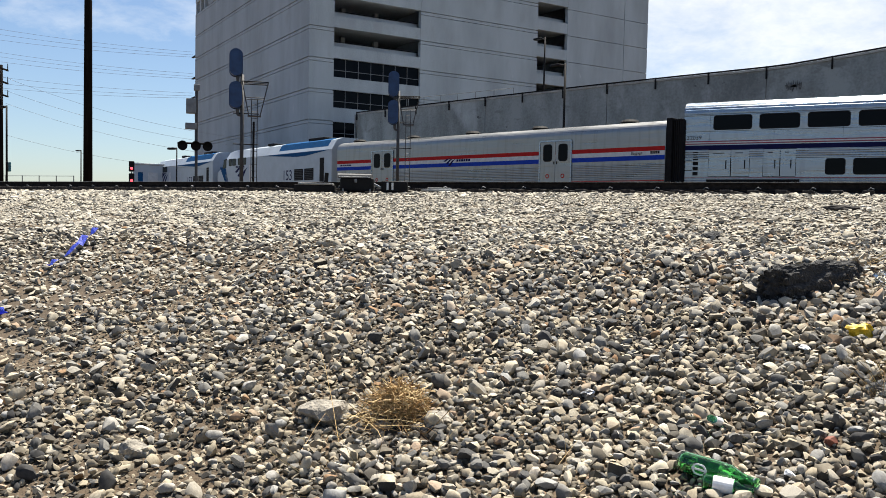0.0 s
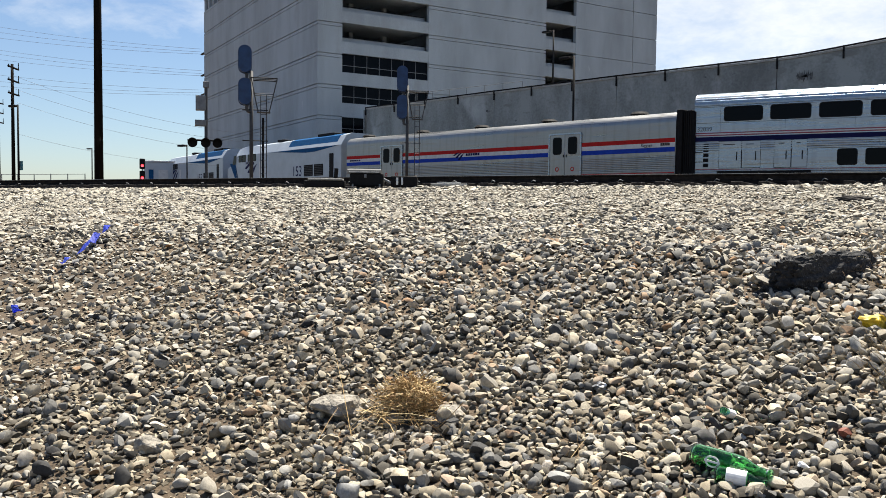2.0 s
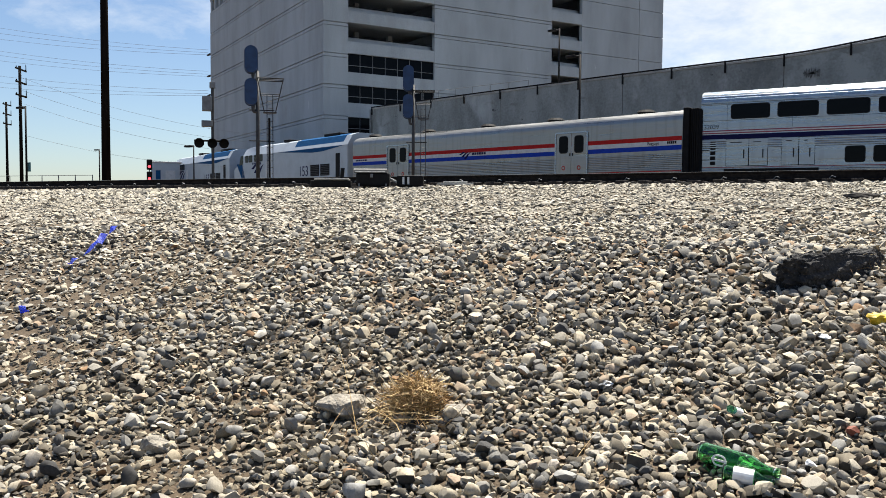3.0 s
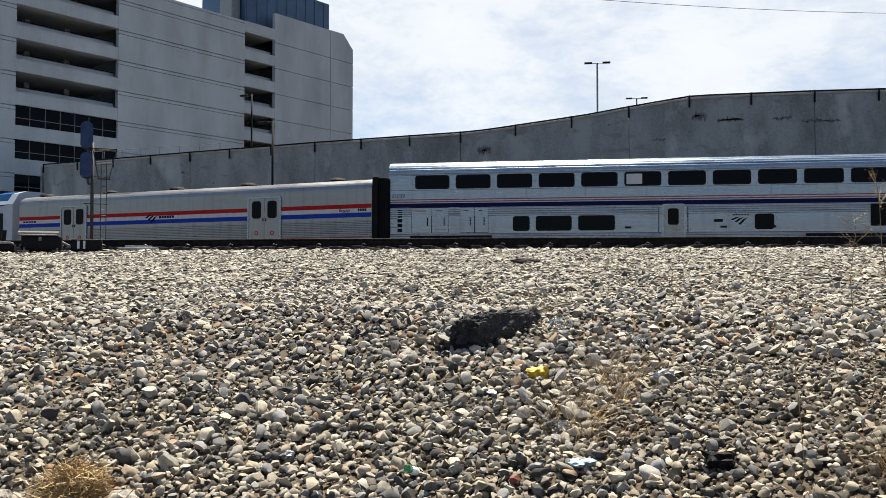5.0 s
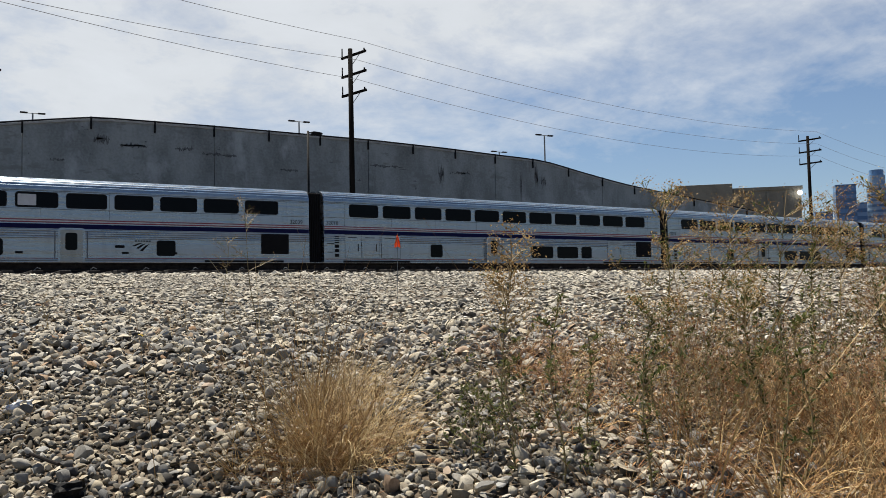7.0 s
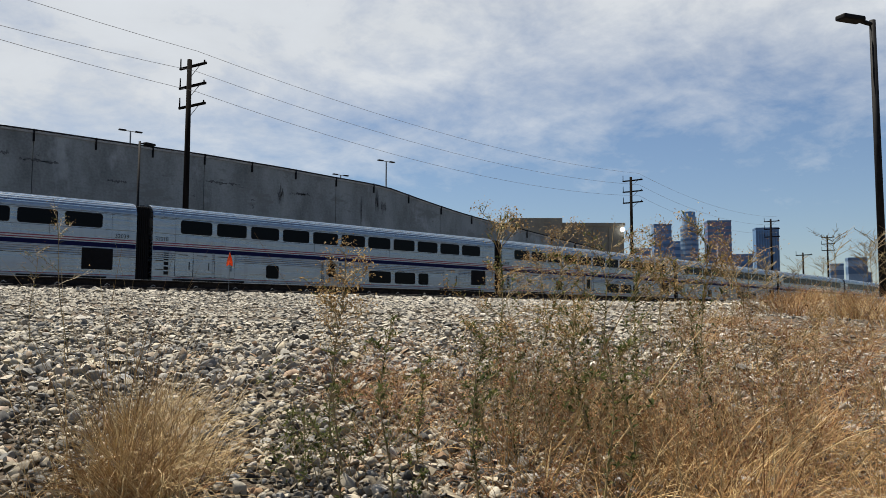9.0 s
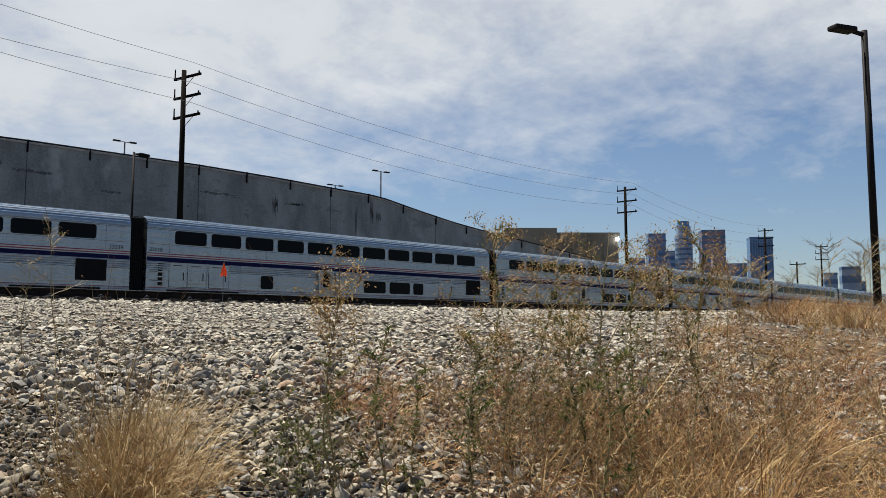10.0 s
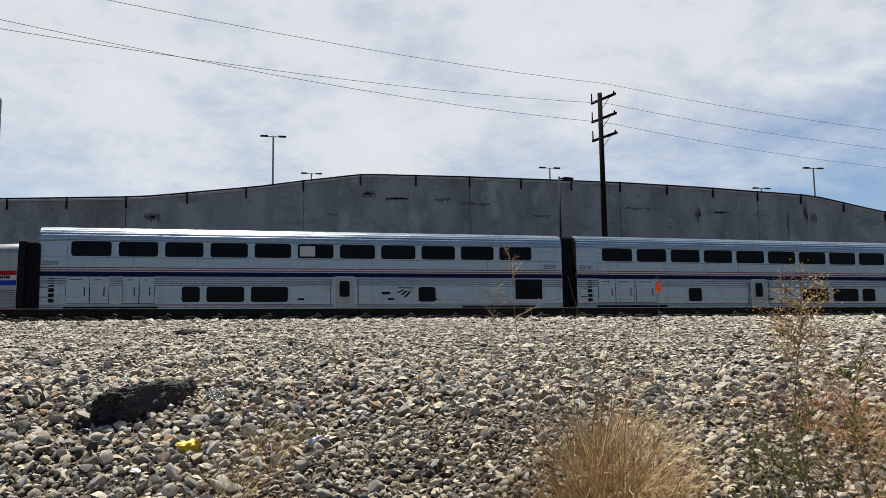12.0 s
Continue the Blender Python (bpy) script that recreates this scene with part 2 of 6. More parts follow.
def stainless(name, color, rough, dirt, dirt_amount):
    """Rolled stainless sheet: slightly wavy, with long bands of sheen and dirty runs from the joints."""
    m = bpy.data.materials.new(name)
    m.use_nodes = True
    nt = m.node_tree
    b = nt.nodes["Principled BSDF"]
    co = nt.nodes.new("ShaderNodeTexCoord")

    def field(stretch, scale, detail, lo, hi):
        mp = nt.nodes.new("ShaderNodeMapping")
        mp.inputs["Scale"].default_value = stretch
        nt.links.new(co.outputs["Object"], mp.inputs[0])
        n = nt.nodes.new("ShaderNodeTexNoise")
        n.inputs["Scale"].default_value, n.inputs["Detail"].default_value = scale, detail
        nt.links.new(mp.outputs[0], n.inputs["Vector"])
        r = nt.nodes.new("ShaderNodeMapRange")
        r.inputs["From Min"].default_value, r.inputs["From Max"].default_value = lo, hi
        nt.links.new(n.outputs["Fac"], r.inputs["Value"])
        return r.outputs[0], n.outputs["Fac"]

    sheen, wave = field((0.25, 1, 3.2), 1.1, 4, 0.3, 0.7)
    runs, _ = field((2.2, 1, 0.22), 1.6, 6, 0.50, 0.72)
    base = nt.nodes.new("ShaderNodeMix")
    base.data_type = "RGBA"
    base.inputs["A"].default_value = (*[c * 0.88 for c in color], 1)
    base.inputs["B"].default_value = (*[c * 1.12 for c in color], 1)
    nt.links.new(sheen, base.inputs["Factor"])
    top = nt.nodes.new("ShaderNodeMix")
    top.data_type = "RGBA"
    soil = nt.nodes.new("ShaderNodeMath")
    soil.operation = "MULTIPLY"
    soil.inputs[1].default_value = dirt_amount
    nt.links.new(runs, soil.inputs[0])
    nt.links.new(soil.outputs[0], top.inputs["Factor"])
    nt.links.new(base.outputs["Result"], top.inputs["A"])
    top.inputs["B"].default_value = (*dirt, 1)
    nt.links.new(top.outputs["Result"], b.inputs["Base Color"])
    b.inputs["Metallic"].default_value = 0.9
    rg = nt.nodes.new("ShaderNodeMapRange")
    rg.inputs["To Min"].default_value, rg.inputs["To Max"].default_value = rough * 0.75, rough * 1.4
    nt.links.new(sheen, rg.inputs["Value"])
    nt.links.new(rg.outputs[0], b.inputs["Roughness"])
    bp = nt.nodes.new("ShaderNodeBump")
    bp.inputs["Strength"].default_value, bp.inputs["Distance"].default_value = 0.35, 0.05
    nt.links.new(wave, bp.inputs["Height"])
    nt.links.new(bp.outputs[0], b.inputs["Normal"])
    return m


M_steel = stainless("stainless steel", (0.30, 0.33, 0.365), 0.26, (0.17, 0.168, 0.165), 0.28)
M_steel2 = stainless("dull stainless steel", (0.29, 0.29, 0.285), 0.32, (0.15, 0.135, 0.11), 0.35)
# pale blue paints reflected sky and sun glare onto the roof ribs
M_roof_glare = mat("car roof steel with painted sky reflection", (0.58, 0.66, 0.75), 0.22, 1.0, vary=0.05, scale=1.0)
M_glass = mat("dark tinted glass", (0.004, 0.005, 0.007), 0.06, vary=0.1, scale=1.0, spec=0.06)
M_blind = mat("pale window blind", (0.55, 0.57, 0.58), 0.6, vary=0.05)
M_gasket = mat("black rubber", (0.008, 0.008, 0.009), 0.8, spec=0.2)
M_navy = mat("navy stripe", (0.008, 0.010, 0.06), 0.7, vary=0.1, spec=0.1)
M_pink = mat("faded red stripe", (0.26, 0.05, 0.075), 0.5, vary=0.1, spec=0.2)
M_red = mat("red stripe", (0.40, 0.016, 0.016), 0.6, vary=0.1, spec=0.1)
M_blue = mat("blue stripe", (0.010, 0.045, 0.36), 0.6, vary=0.1, spec=0.1)
M_white = mat("white paint", (0.55, 0.57, 0.58), 0.5, vary=0.08)
M_loco = mat("silver grey locomotive paint", (0.37, 0.42, 0.48), 0.4, 0.2, vary=0.06, scale=1.0)
M_lblue = mat("locomotive blue", (0.010, 0.075, 0.20), 0.7, vary=0.1, spec=0.05)
M_rust = mat("dark rusty rail steel", (0.022, 0.018, 0.016), 0.85, vary=0.3, scale=8, spec=0.1)
M_shine = mat("polished rail head", (0.50, 0.50, 0.50), 0.3, 0.9, vary=0.1)
M_tie = mat("creosoted timber", (0.04, 0.034, 0.03), 0.9, vary=0.25, scale=6, bump=0.4)
M_pole = mat("tarred timber pole", (0.012, 0.010, 0.009), 0.95, vary=0.25, scale=5, streak=(1, 1, 0.1), spec=0.02)
M_galv = mat("galvanised steel", (0.17, 0.18, 0.19), 0.6, 0.3, vary=0.12, scale=5)
M_mast = mat("weathered dark steel", (0.055, 0.057, 0.06), 0.7, 0.2, vary=0.15, scale=5)
M_signal = mat("blue-grey signal casing", (0.016, 0.045, 0.12), 0.45, 0.2, vary=0.15, scale=4)
M_wire = mat("weathered wire", (0.36, 0.37, 0.39), 0.5, 0.3)
M_asph = mat("broken asphalt", (0.022, 0.022, 0.024), 0.9, vary=0.3, scale=15, fine=90, bump=0.9, bump_scale=60)
M_orange = mat("orange plastic flag", (0.85, 0.16, 0.03), 0.5, vary=0.06)
M_yellow = mat("yellow scrap", (0.62, 0.42, 0.02), 0.6, vary=0.15, scale=30)
M_bluetape = mat("blue plastic ribbon", (0.03, 0.06, 0.52), 0.4, vary=0.12, scale=25)
M_redbit = mat("red brick scrap", (0.20, 0.065, 0.04), 0.8, vary=0.2, scale=30)
M_rock = mat("pale weathered rock", (0.27, 0.245, 0.205), 0.9, vary=0.2, scale=18, fine=120, bump=0.8, bump_scale=50)
weathered(M_asph, (0.17, 0.17, 0.165), 60.0, 0.62, 0.66, (1, 1, 1))
M_foil = mat("dull silver foil", (0.45, 0.46, 0.48), 0.35, 0.8, vary=0.2, scale=50)
M_paleblue = mat("faded blue plastic", (0.28, 0.40, 0.48), 0.5, vary=0.15, scale=40)
M_teal = mat("faded teal sign", (0.06, 0.20, 0.22), 0.6, vary=0.1, scale=6)
M_paper = mat("white litter", (0.75, 0.76, 0.77), 0.6, vary=0.08, scale=40)
M_sheet = mat("penthouse blue-grey metal", (0.035, 0.08, 0.15), 0.6, vary=0.1, scale=0.6)


def glass_mat(name, color, rough=0.02):
    m = bpy.data.materials.new(name)
    m.use_nodes = True
    b = m.node_tree.nodes["Principled BSDF"]
    b.inputs["Base Color"].default_value = (*color, 1)
    b.inputs["Transmission Weight"].default_value, b.inputs["Roughness"].default_value, b.inputs["IOR"].default_value = 1.0, rough, 1.45
    return m


M_bottle = glass_mat("green bottle glass", (0.30, 0.80, 0.38), 0.03)
M_clear = glass_mat("clear plastic", (0.85, 0.9, 0.92), 0.12)


# ---- building helpers ----
def box(bm, x0, x1, y0, y1, z0, z1, bevel=0.0):
    r = bmesh.ops.create_cube(bm, size=1.0, matrix=Matrix.Translation(((x0 + x1) / 2, (y0 + y1) / 2, (z0 + z1) / 2)) @ Matrix.Diagonal((x1 - x0, y1 - y0, z1 - z0, 1)))
    if bevel:
        es = {e for v in r["verts"] for e in v.link_edges}
        bmesh.ops.bevel(bm, geom=list(es), offset=bevel, segments=2, affect="EDGES", profile=0.5)
    return bm


def rod(bm, a, b, r0, r1=None, n=8):
    a, b = Vector(a), Vector(b)
    q = (b - a).to_track_quat("Z", "Y").to_matrix().to_4x4()
    bmesh.ops.create_cone(bm, cap_ends=True, segments=n, radius1=r0, radius2=r0 if r1 is None else r1, depth=(b - a).length, matrix=Matrix.Translation((a + b) / 2) @ q)
    return bm


def prism(bm, prof, x0, x1):
    """A closed outline of (y, z) carried from x0 to x1."""
    a = [bm.verts.new((x0, y, z)) for y, z in prof]
    b = [bm.verts.new((x1, y, z)) for y, z in prof]
    n = len(prof)
    for i in range(n):
        bm.faces.new((a[i], b[i], b[(i + 1) % n], a[(i + 1) % n]))
    bm.faces.new(a)
    bm.faces.new(b[::-1])
    bmesh.ops.recalc_face_normals(bm, faces=bm.faces)
    return bm


def rounded(x0, x1, z0, z1, r, n=4):
    pts = []
    for cx, cz, a0 in ((x1 - r, z1 - r, 0), (x0 + r, z1 - r, 90), (x0 + r, z0 + r, 180), (x1 - r, z0 + r, 270)):
        for k in range(n + 1):
            a = radians(a0 + 90 * k / n)
            pts.append((cx + r * math.cos(a), cz + r * math.sin(a)))
    return pts


def slab(bm, outline, y0, y1):
    """A flat outline of (x, z) given depth from y0 (front) to y1."""
    a = [bm.verts.new((x, y0, z)) for x, z in outline]
    b = [bm.verts.new((x, y1, z)) for x, z in outline]
    n = len(outline)
    bm.faces.new(a)
    bm.faces.new(b[::-1])
    for i in range(n):
        bm.faces.new((a[i], a[(i + 1) % n], b[(i + 1) % n], b[i]))
    bmesh.ops.recalc_face_normals(bm, faces=bm.faces)
    return bm


def ring(bm, outer, inner, y0, y1):
    n = len(outer)
    lay = [[bm.verts.new((x, y, z)) for x, z in o] for o, y in ((outer, y0), (inner, y0), (inner, y1), (outer, y1))]
    for k in range(4):
        p, q = lay[k], lay[(k + 1) % 4]
        for i in range(n):
            bm.faces.new((p[i], p[(i + 1) % n], q[(i + 1) % n], q[i]))
    bmesh.ops.recalc_face_normals(bm, faces=bm.faces)
    return bm


def obj(name, bm, material, smooth=False):
    me = bpy.data.meshes.new(name)
    bm.to_mesh(me)
    bm.free()
    me.materials.append(material)
    if smooth:
        me.shade_smooth()
    return new(name, me)


def part(name, bm, material, parent, label="", smooth=False):
    ob = obj(name, bm, material, smooth)
    ob.parent = parent
    return tagged(ob, label)


def thing(name, label, category, m=None, group="", kind=""):
    ob = new(name)
    ob.empty_display_size = 0.1
    if m is not None:
        ob.matrix_basis = m
    return tagged(ob, label, category, group, kind)


def B():
    return bmesh.new()


def lettering(name, text, size, m, material, parent, label=""):
    cu = bpy.data.curves.new(name, "FONT")
    cu.body, cu.size, cu.extrude = text, size, 0.003
    tmp = bpy.data.objects.new(name, cu)
    scene.collection.objects.link(tmp)
    me = bpy.data.meshes.new_from_object(tmp.evaluated_get(bpy.context.evaluated_depsgraph_get()))
    bpy.data.objects.remove(tmp)
    me.materials.clear()
    me.materials.append(material)
    ob = new(name, me)
    ob.parent, ob.matrix_basis = parent, m
    return tagged(ob, label)

# ---- ground ----
def smooth01(u):
    u = np.clip(u, 0, 1)
    return u * u * (3 - 2 * u)


def ground_z(x, y):
    """Height of the ballast bank: a slope up to a crest, then a gentle shoulder up to the near track."""
    x, y = np.asarray(x, float), np.asarray(y, float)
    s = 0.25 - 0.16 * smooth01((x + 0.3) / 1.9)
    low = -1.09 - s * (4.6 - np.maximum(y, -6))
    high = -1.09 + 0.77 * (np.minimum(y, 18.3) - 4.6) / 13.7
    k = smooth01((y - 4.1) / 1.0)
    z = low * (1 - k) + high * k
    z = z + 0.02 * np.maximum(0, x - 5) * smooth01((y + 2) / 6) * (1 - smooth01((y - 7.5 - 0.12 * np.maximum(x, 0)) / 4))
    return np.minimum(z, -0.32)


def grid_sheet(name, xs, ys, material):
    X, Y = np.meshgrid(xs, ys)
    bumps = 0.02 * np.sin(X * 2.1 + 1.3 * np.sin(Y * 1.7)) * np.sin(Y * 2.6 + X * 0.7) + 0.012 * np.sin(X * 5.3 + Y * 3.1) * np.sin(Y * 6.7 - X * 1.9)
    Z = ground_z(X, Y) + np.where(Y < 17, bumps, 0)
    n, m = len(ys), len(xs)
    v = np.stack([X, Y, Z], -1).reshape(-1, 3)
    i = np.arange(n * m).reshape(n, m)
    f = np.stack([i[:-1, :-1], i[:-1, 1:], i[1:, 1:], i[1:, :-1]], -1).reshape(-1, 4)
    me = bpy.data.meshes.new(name)
    me.from_pydata(v.tolist(), [], f.tolist())
    me.materials.append(material)
    me.shade_smooth()
    return new(name, me)


far_x = [-3500, -1500, -700, -350, -180, -100, -60, -40]
xs = np.array(far_x + list(np.arange(-30, -8, 1.0)) + list(np.arange(-8, 12, 0.15)) + list(np.arange(12, 40, 1.0)) + [-v for v in far_x[::-1]])
ys = np.array([-3000, -1000, -300, -100, -40, -20, -12] + list(np.arange(-8, -1, 0.7)) + list(np.arange(-1, 8, 0.15)) + list(np.arange(8, 24, 0.5)) + [30, 40, 60, 100, 200, 400, 800, 1500, 3500])
ground = tagged(grid_sheet("ground", xs, ys, M_dirt), "sandy brown gravelly dirt ground under the ballast", "ground", kind="structure")

# ---- near track ----
RAIL_A, RAIL_B = Vector((-160, 14.6, 0)), Vector((260, 27.2, 0))
along = (RAIL_B - RAIL_A).normalized()
track_turn = math.degrees(math.atan2(along.y, along.x))
RAIL_PROF = [(-0.075, -0.186), (0.075, -0.186), (0.075, -0.174), (0.012, -0.155), (0.010, -0.045), (0.037, -0.035), (0.037, -0.006), (0.028, -0.001), (-0.028, -0.001), (-0.037, -0.006), (-0.037, -0.035), (-0.010, -0.045), (-0.012, -0.155), (-0.075, -0.174)]
track = thing("railway_track", "dark rusty railway track on timber ties in ballast", "track", pose(-160, 14.6, 0, 0, 0, track_turn), kind="structure")
for yy in (0.0, 1.505):
    part("rail", prism(B(), [(y + yy, z) for y, z in RAIL_PROF], 0, 420), M_rust, track, "dark rusty steel rail with worn head")
    b = B()
    box(b, 0, 420, yy - 0.024, yy + 0.024, -0.001, 0.003)
    part("rail_head", b, M_shine, track, "polished running surface")
b = box(B(), -1.3, 1.3, -0.11, 0.11, -0.09, 0.09, 0.01)
tie_mesh = obj("tie", b, M_tie)
tie_mesh.parent = track
for k in range(300):
    t = tie_mesh if k == 0 else new("tie", tie_mesh.data)
    t.parent = track
    t.matrix_basis = pose(110 + k * 0.55, 0.75, -0.283 + 0.006 * math.sin(k * 3.7), 0, 0, 90 + 0.8 * math.sin(k * 1.9))
clip_b = B()
rod(clip_b, (0, -0.08, -0.165), (0.05, -0.12, -0.12), 0.011, n=6)
rod(clip_b, (0.05, -0.12, -0.12), (0.12, -0.09, -0.15), 0.011, n=6)
clip = part("rail_clip", clip_b, M_galv, track, "bent steel spring clip")
for k in range(1, 150):
    c = new("rail_clip", clip.data)
    c.parent = track
    c.matrix_basis = pose(110 + k * 1.1, 0.0, 0, 0, 0, 0)
clip.matrix_basis = pose(110, 0, 0)


# ---- train ----
def side_profile(top, crown, width, flutes):
    """The outline of a car body, near side first, with corrugated bands between the given heights."""
    near = [(0.03, 0.55), (0.0, 0.62)]
    z = 0.62
    for z0, z1, pitch in flutes:
        near.append((0.0, z0))
        n = int((z1 - z0) / pitch)
        for k in range(n):
            zz = z0 + (z1 - z0) * k / n
            d = (z1 - z0) / n
            near += [(0.0, zz + d * 0.06), (-0.014, zz + d * 0.3), (-0.014, zz + d * 0.72), (0.0, zz + d * 0.95)]
    near.append((0.0, top))
    shoulder = []
    for k in range(1, 9):
        a = radians(90 * k / 8)
        shoulder.append((0.75 * (1 - math.cos(a)), top + (crown - top) * 0.86 * math.sin(a)))
    shoulder.append((width / 2, crown))
    prof = near + shoulder
    return prof + [(width - y, z) for y, z in reversed(prof) if y < width / 2 - 0.01]


def window(car, x0, x1, z0, z1, r=0.09, blind=False, name="window"):
    w = part(name, ring(B(), rounded(x0 - 0.04, x1 + 0.04, z0 - 0.04, z1 + 0.04, r + 0.03), rounded(x0, x1, z0, z1, r), -0.022, 0.0), M_gasket, car, "black rubber-framed tinted window")
    part("pane", slab(B(), rounded(x0, x1, z0, z1, r), -0.010, 0.0), M_glass, w)
    if blind:
        part("blind", slab(B(), rounded(x0 + 0.06, (x0 + x1) / 2 - 0.03, z0 + 0.05, z1 - 0.05, 0.03), -0.013, -0.0105), M_blind, w, "drawn pale window blind")
    return w


def bogie(car, x):
    b = B()
    box(b, x - 1.6, x + 1.6, 0.25, 0.45, 0.42, 0.72, 0.04)
    box(b, x - 1.6, x + 1.6, 2.6, 2.8, 0.42, 0.72, 0.04)
    box(b, x - 0.4, x + 0.4, 0.3, 2.75, 0.35, 0.8, 0.05)
    g = part("bogie", b, M_black, car, "dark steel bogie frame")
    for dx in (-1.3, 1.3):
        w = B()
        rod(w, (x + dx, 0.72, 0.46), (x + dx, 0.86, 0.46), 0.46, n=20)
        rod(w, (x + dx, 2.24, 0.46), (x + dx, 2.38, 0.46), 0.46, n=20)
        rod(w, (x + dx, 0.4, 0.46), (x + dx, 2.7, 0.46), 0.08, n=10)
        part("wheel", w, M_rust, g)


def gangway(car, x0, x1, top):
    g = part("gangway", box(B(), x0, x1, 0.2, 2.9, 0.8, top - 0.06), M_gasket, car, "black rubber gangway bellows")
    n = 7
    for k in range(n):
        a = x0 + (x1 - x0) * k / n
        d = (x1 - x0) / n
        part("fold", box(B(), a, a + d * 0.55, 0.15, 2.95, 0.75, top, 0.02), M_gasket, g)


def bars(car, x, z, n, w, h, material, gap=0.4, out=0.006):
    """Lettering too small to read, as plain bars."""
    b = B()
    for k in range(n):
        box(b, x + k * w * (1 + gap), x + k * w * (1 + gap) + w, -out, 0.0, z, z + h)
    part("marking", b, material, car)


def emblem(car, x, z, s, material, out=0.007):
    b = B()
    for k in range(3):
        x0 = x + k * 0.34 * s
        slab(b, [(x0, z + 0.40 * s - 0.22 * s * k), (x0 + 0.25 * s, z + 0.36 * s - 0.22 * s * k), (x0 + 0.75 * s, z + 0.60 * s - 0.07 * s * k), (x0 + 0.95 * s, z + 0.68 * s - 0.03 * s * k), (x0 + 0.5 * s, z + 0.64 * s - 0.1 * s * k)], -out, 0.0)
    part("emblem", b, material, car, "three swept bars emblem")


SUPER_L = 25.2


def sleeper(label, m, uppers, lowers, door, vent, ladder, panels, blind, number, mark):
    car = thing("passenger_car", label, "railway carriage", m, "bilevel cars of the train")
    L = SUPER_L
    part("body", prism(B(), side_profile(4.22, 4.86, 3.1, [(0.66, 1.10, 0.085), (2.02, 2.44, 0.085), (4.06, 4.20, 0.06)]), 0.0, L), M_steel, car, "fluted stainless steel body")
    # ribbed roof edge; its pale blue carries the sky's reflection and sun glare
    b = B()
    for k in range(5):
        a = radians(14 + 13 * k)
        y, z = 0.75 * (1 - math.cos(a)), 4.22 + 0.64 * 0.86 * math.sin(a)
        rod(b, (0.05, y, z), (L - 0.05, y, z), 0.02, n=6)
    part("roof_rib", b, M_roof_glare, car, "ribbed roof edge coloured with sky reflection and glare")
    for z0, z1, mm, lab in ((2.46, 2.67, M_navy, "navy stripe"), (2.72, 2.765, M_pink, "faded red stripe"), (2.83, 2.875, M_pink, "faded red stripe"), (1.12, 1.15, M_pink, "thin red sill stripe")):
        part("stripe", box(B(), 0.02, L - 0.02, -0.016, 0.0, z0, z1), mm, car, lab)
    part("stripe", box(B(), 0.02, L - 0.02, -0.016, 0.0, 2.77, 2.825), M_white, car, "white stripe")
    for k, (x0, x1) in enumerate(uppers):
        window(car, x0, x1, 3.42, 4.02, blind=(k == blind))
    for x0, x1 in lowers:
        window(car, x0, x1, 1.30, 1.95)
    dx0, dx1 = door
    d = part("door", slab(B(), rounded(dx0, dx1, 0.7, 2.42, 0.1), -0.028, 0.0), M_steel2, car, "stainless steel entrance door")
    part("door_frame", ring(B(), rounded(dx0 - 0.1, dx1 + 0.1, 0.62, 2.5, 0.14), rounded(dx0, dx1, 0.7, 2.42, 0.1), -0.04, 0.0), M_steel, d)
    part("pane", slab(B(), rounded(dx0 + 0.2, dx1 - 0.22, 1.5, 2.28, 0.1), -0.036, -0.028), M_glass, d)
    for xx in (dx0 - 0.22, dx1 + 0.2):
        r = B()
        rod(r, (xx, -0.06, 1.15), (xx, -0.06, 2.35), 0.022, n=6)
        for zz in (1.15, 2.35):
            rod(r, (xx, -0.06, zz), (xx, 0.0, zz), 0.02, n=6)
        part("grab_rail", r, M_galv, car)
    vx0, vx1 = vent
    v = part("vent", slab(B(), rounded(vx0, vx1, 1.38, 2.4, 0.03), -0.018, 0.0), M_gasket, car, "black louvred air intake")
    for k in range(9):
        part("louvre", box(B(), vx0 + 0.05, vx1 - 0.05, -0.034, -0.018, 1.42 + 0.105 * k, 1.47 + 0.105 * k), M_gasket, v)
    lx = ladder
    for k in range(5):
        part("step_recess", box(B(), lx, lx + 0.24, -0.012, 0.0, 1.25 + 0.24 * k, 1.42 + 0.24 * k), M_black, car, "dark recessed step")
    for zz in (1.5, 1.95):
        r = B()
        for a, e in (((lx - 0.42, -0.05, zz), (lx - 0.05, -0.05, zz)), ((lx - 0.42, -0.05, zz), (lx - 0.42, 0, zz)), ((lx - 0.05, -0.05, zz), (lx - 0.05, 0, zz))):
            rod(r, a, e, 0.016, n=6)
        part("hand_grip", r, M_black, car)
    for x0, x1 in panels:
        p = part("access_panel", box(B(), x0 + 0.02, x1 - 0.02, -0.02, 0.0, 1.2, 2.44, 0.006), M_steel, car, "flat steel equipment panel")
        part("seam", ring(B(), rounded(x0, x1, 1.18, 2.46, 0.02), rounded(x0 + 0.02, x1 - 0.02, 1.2, 2.44, 0.02), -0.005, 0.0), M_black, p)
        part("latch", box(B(), x1 - 0.24, x1 - 0.19, -0.03, -0.018, 1.55, 1.95), M_black, p)
        part("hinge", box(B(), x0 + 0.2, x1 - 0.3, -0.026, -0.018, 2.27, 2.31), M_dark, p)
    # thin seams between the side sheets
    b = B()
    for xx in np.linspace(1.2, L - 1.2, 9):
        box(b, xx, xx + 0.012, -0.004, 0.0, 2.9, 4.15)
    box(b, 0.1, L - 0.1, -0.005, 0.0, 3.32, 3.335)
    box(b, 0.1, L - 0.1, -0.005, 0.0, 4.10, 4.115)
    part("seam", b, M_dark, car)
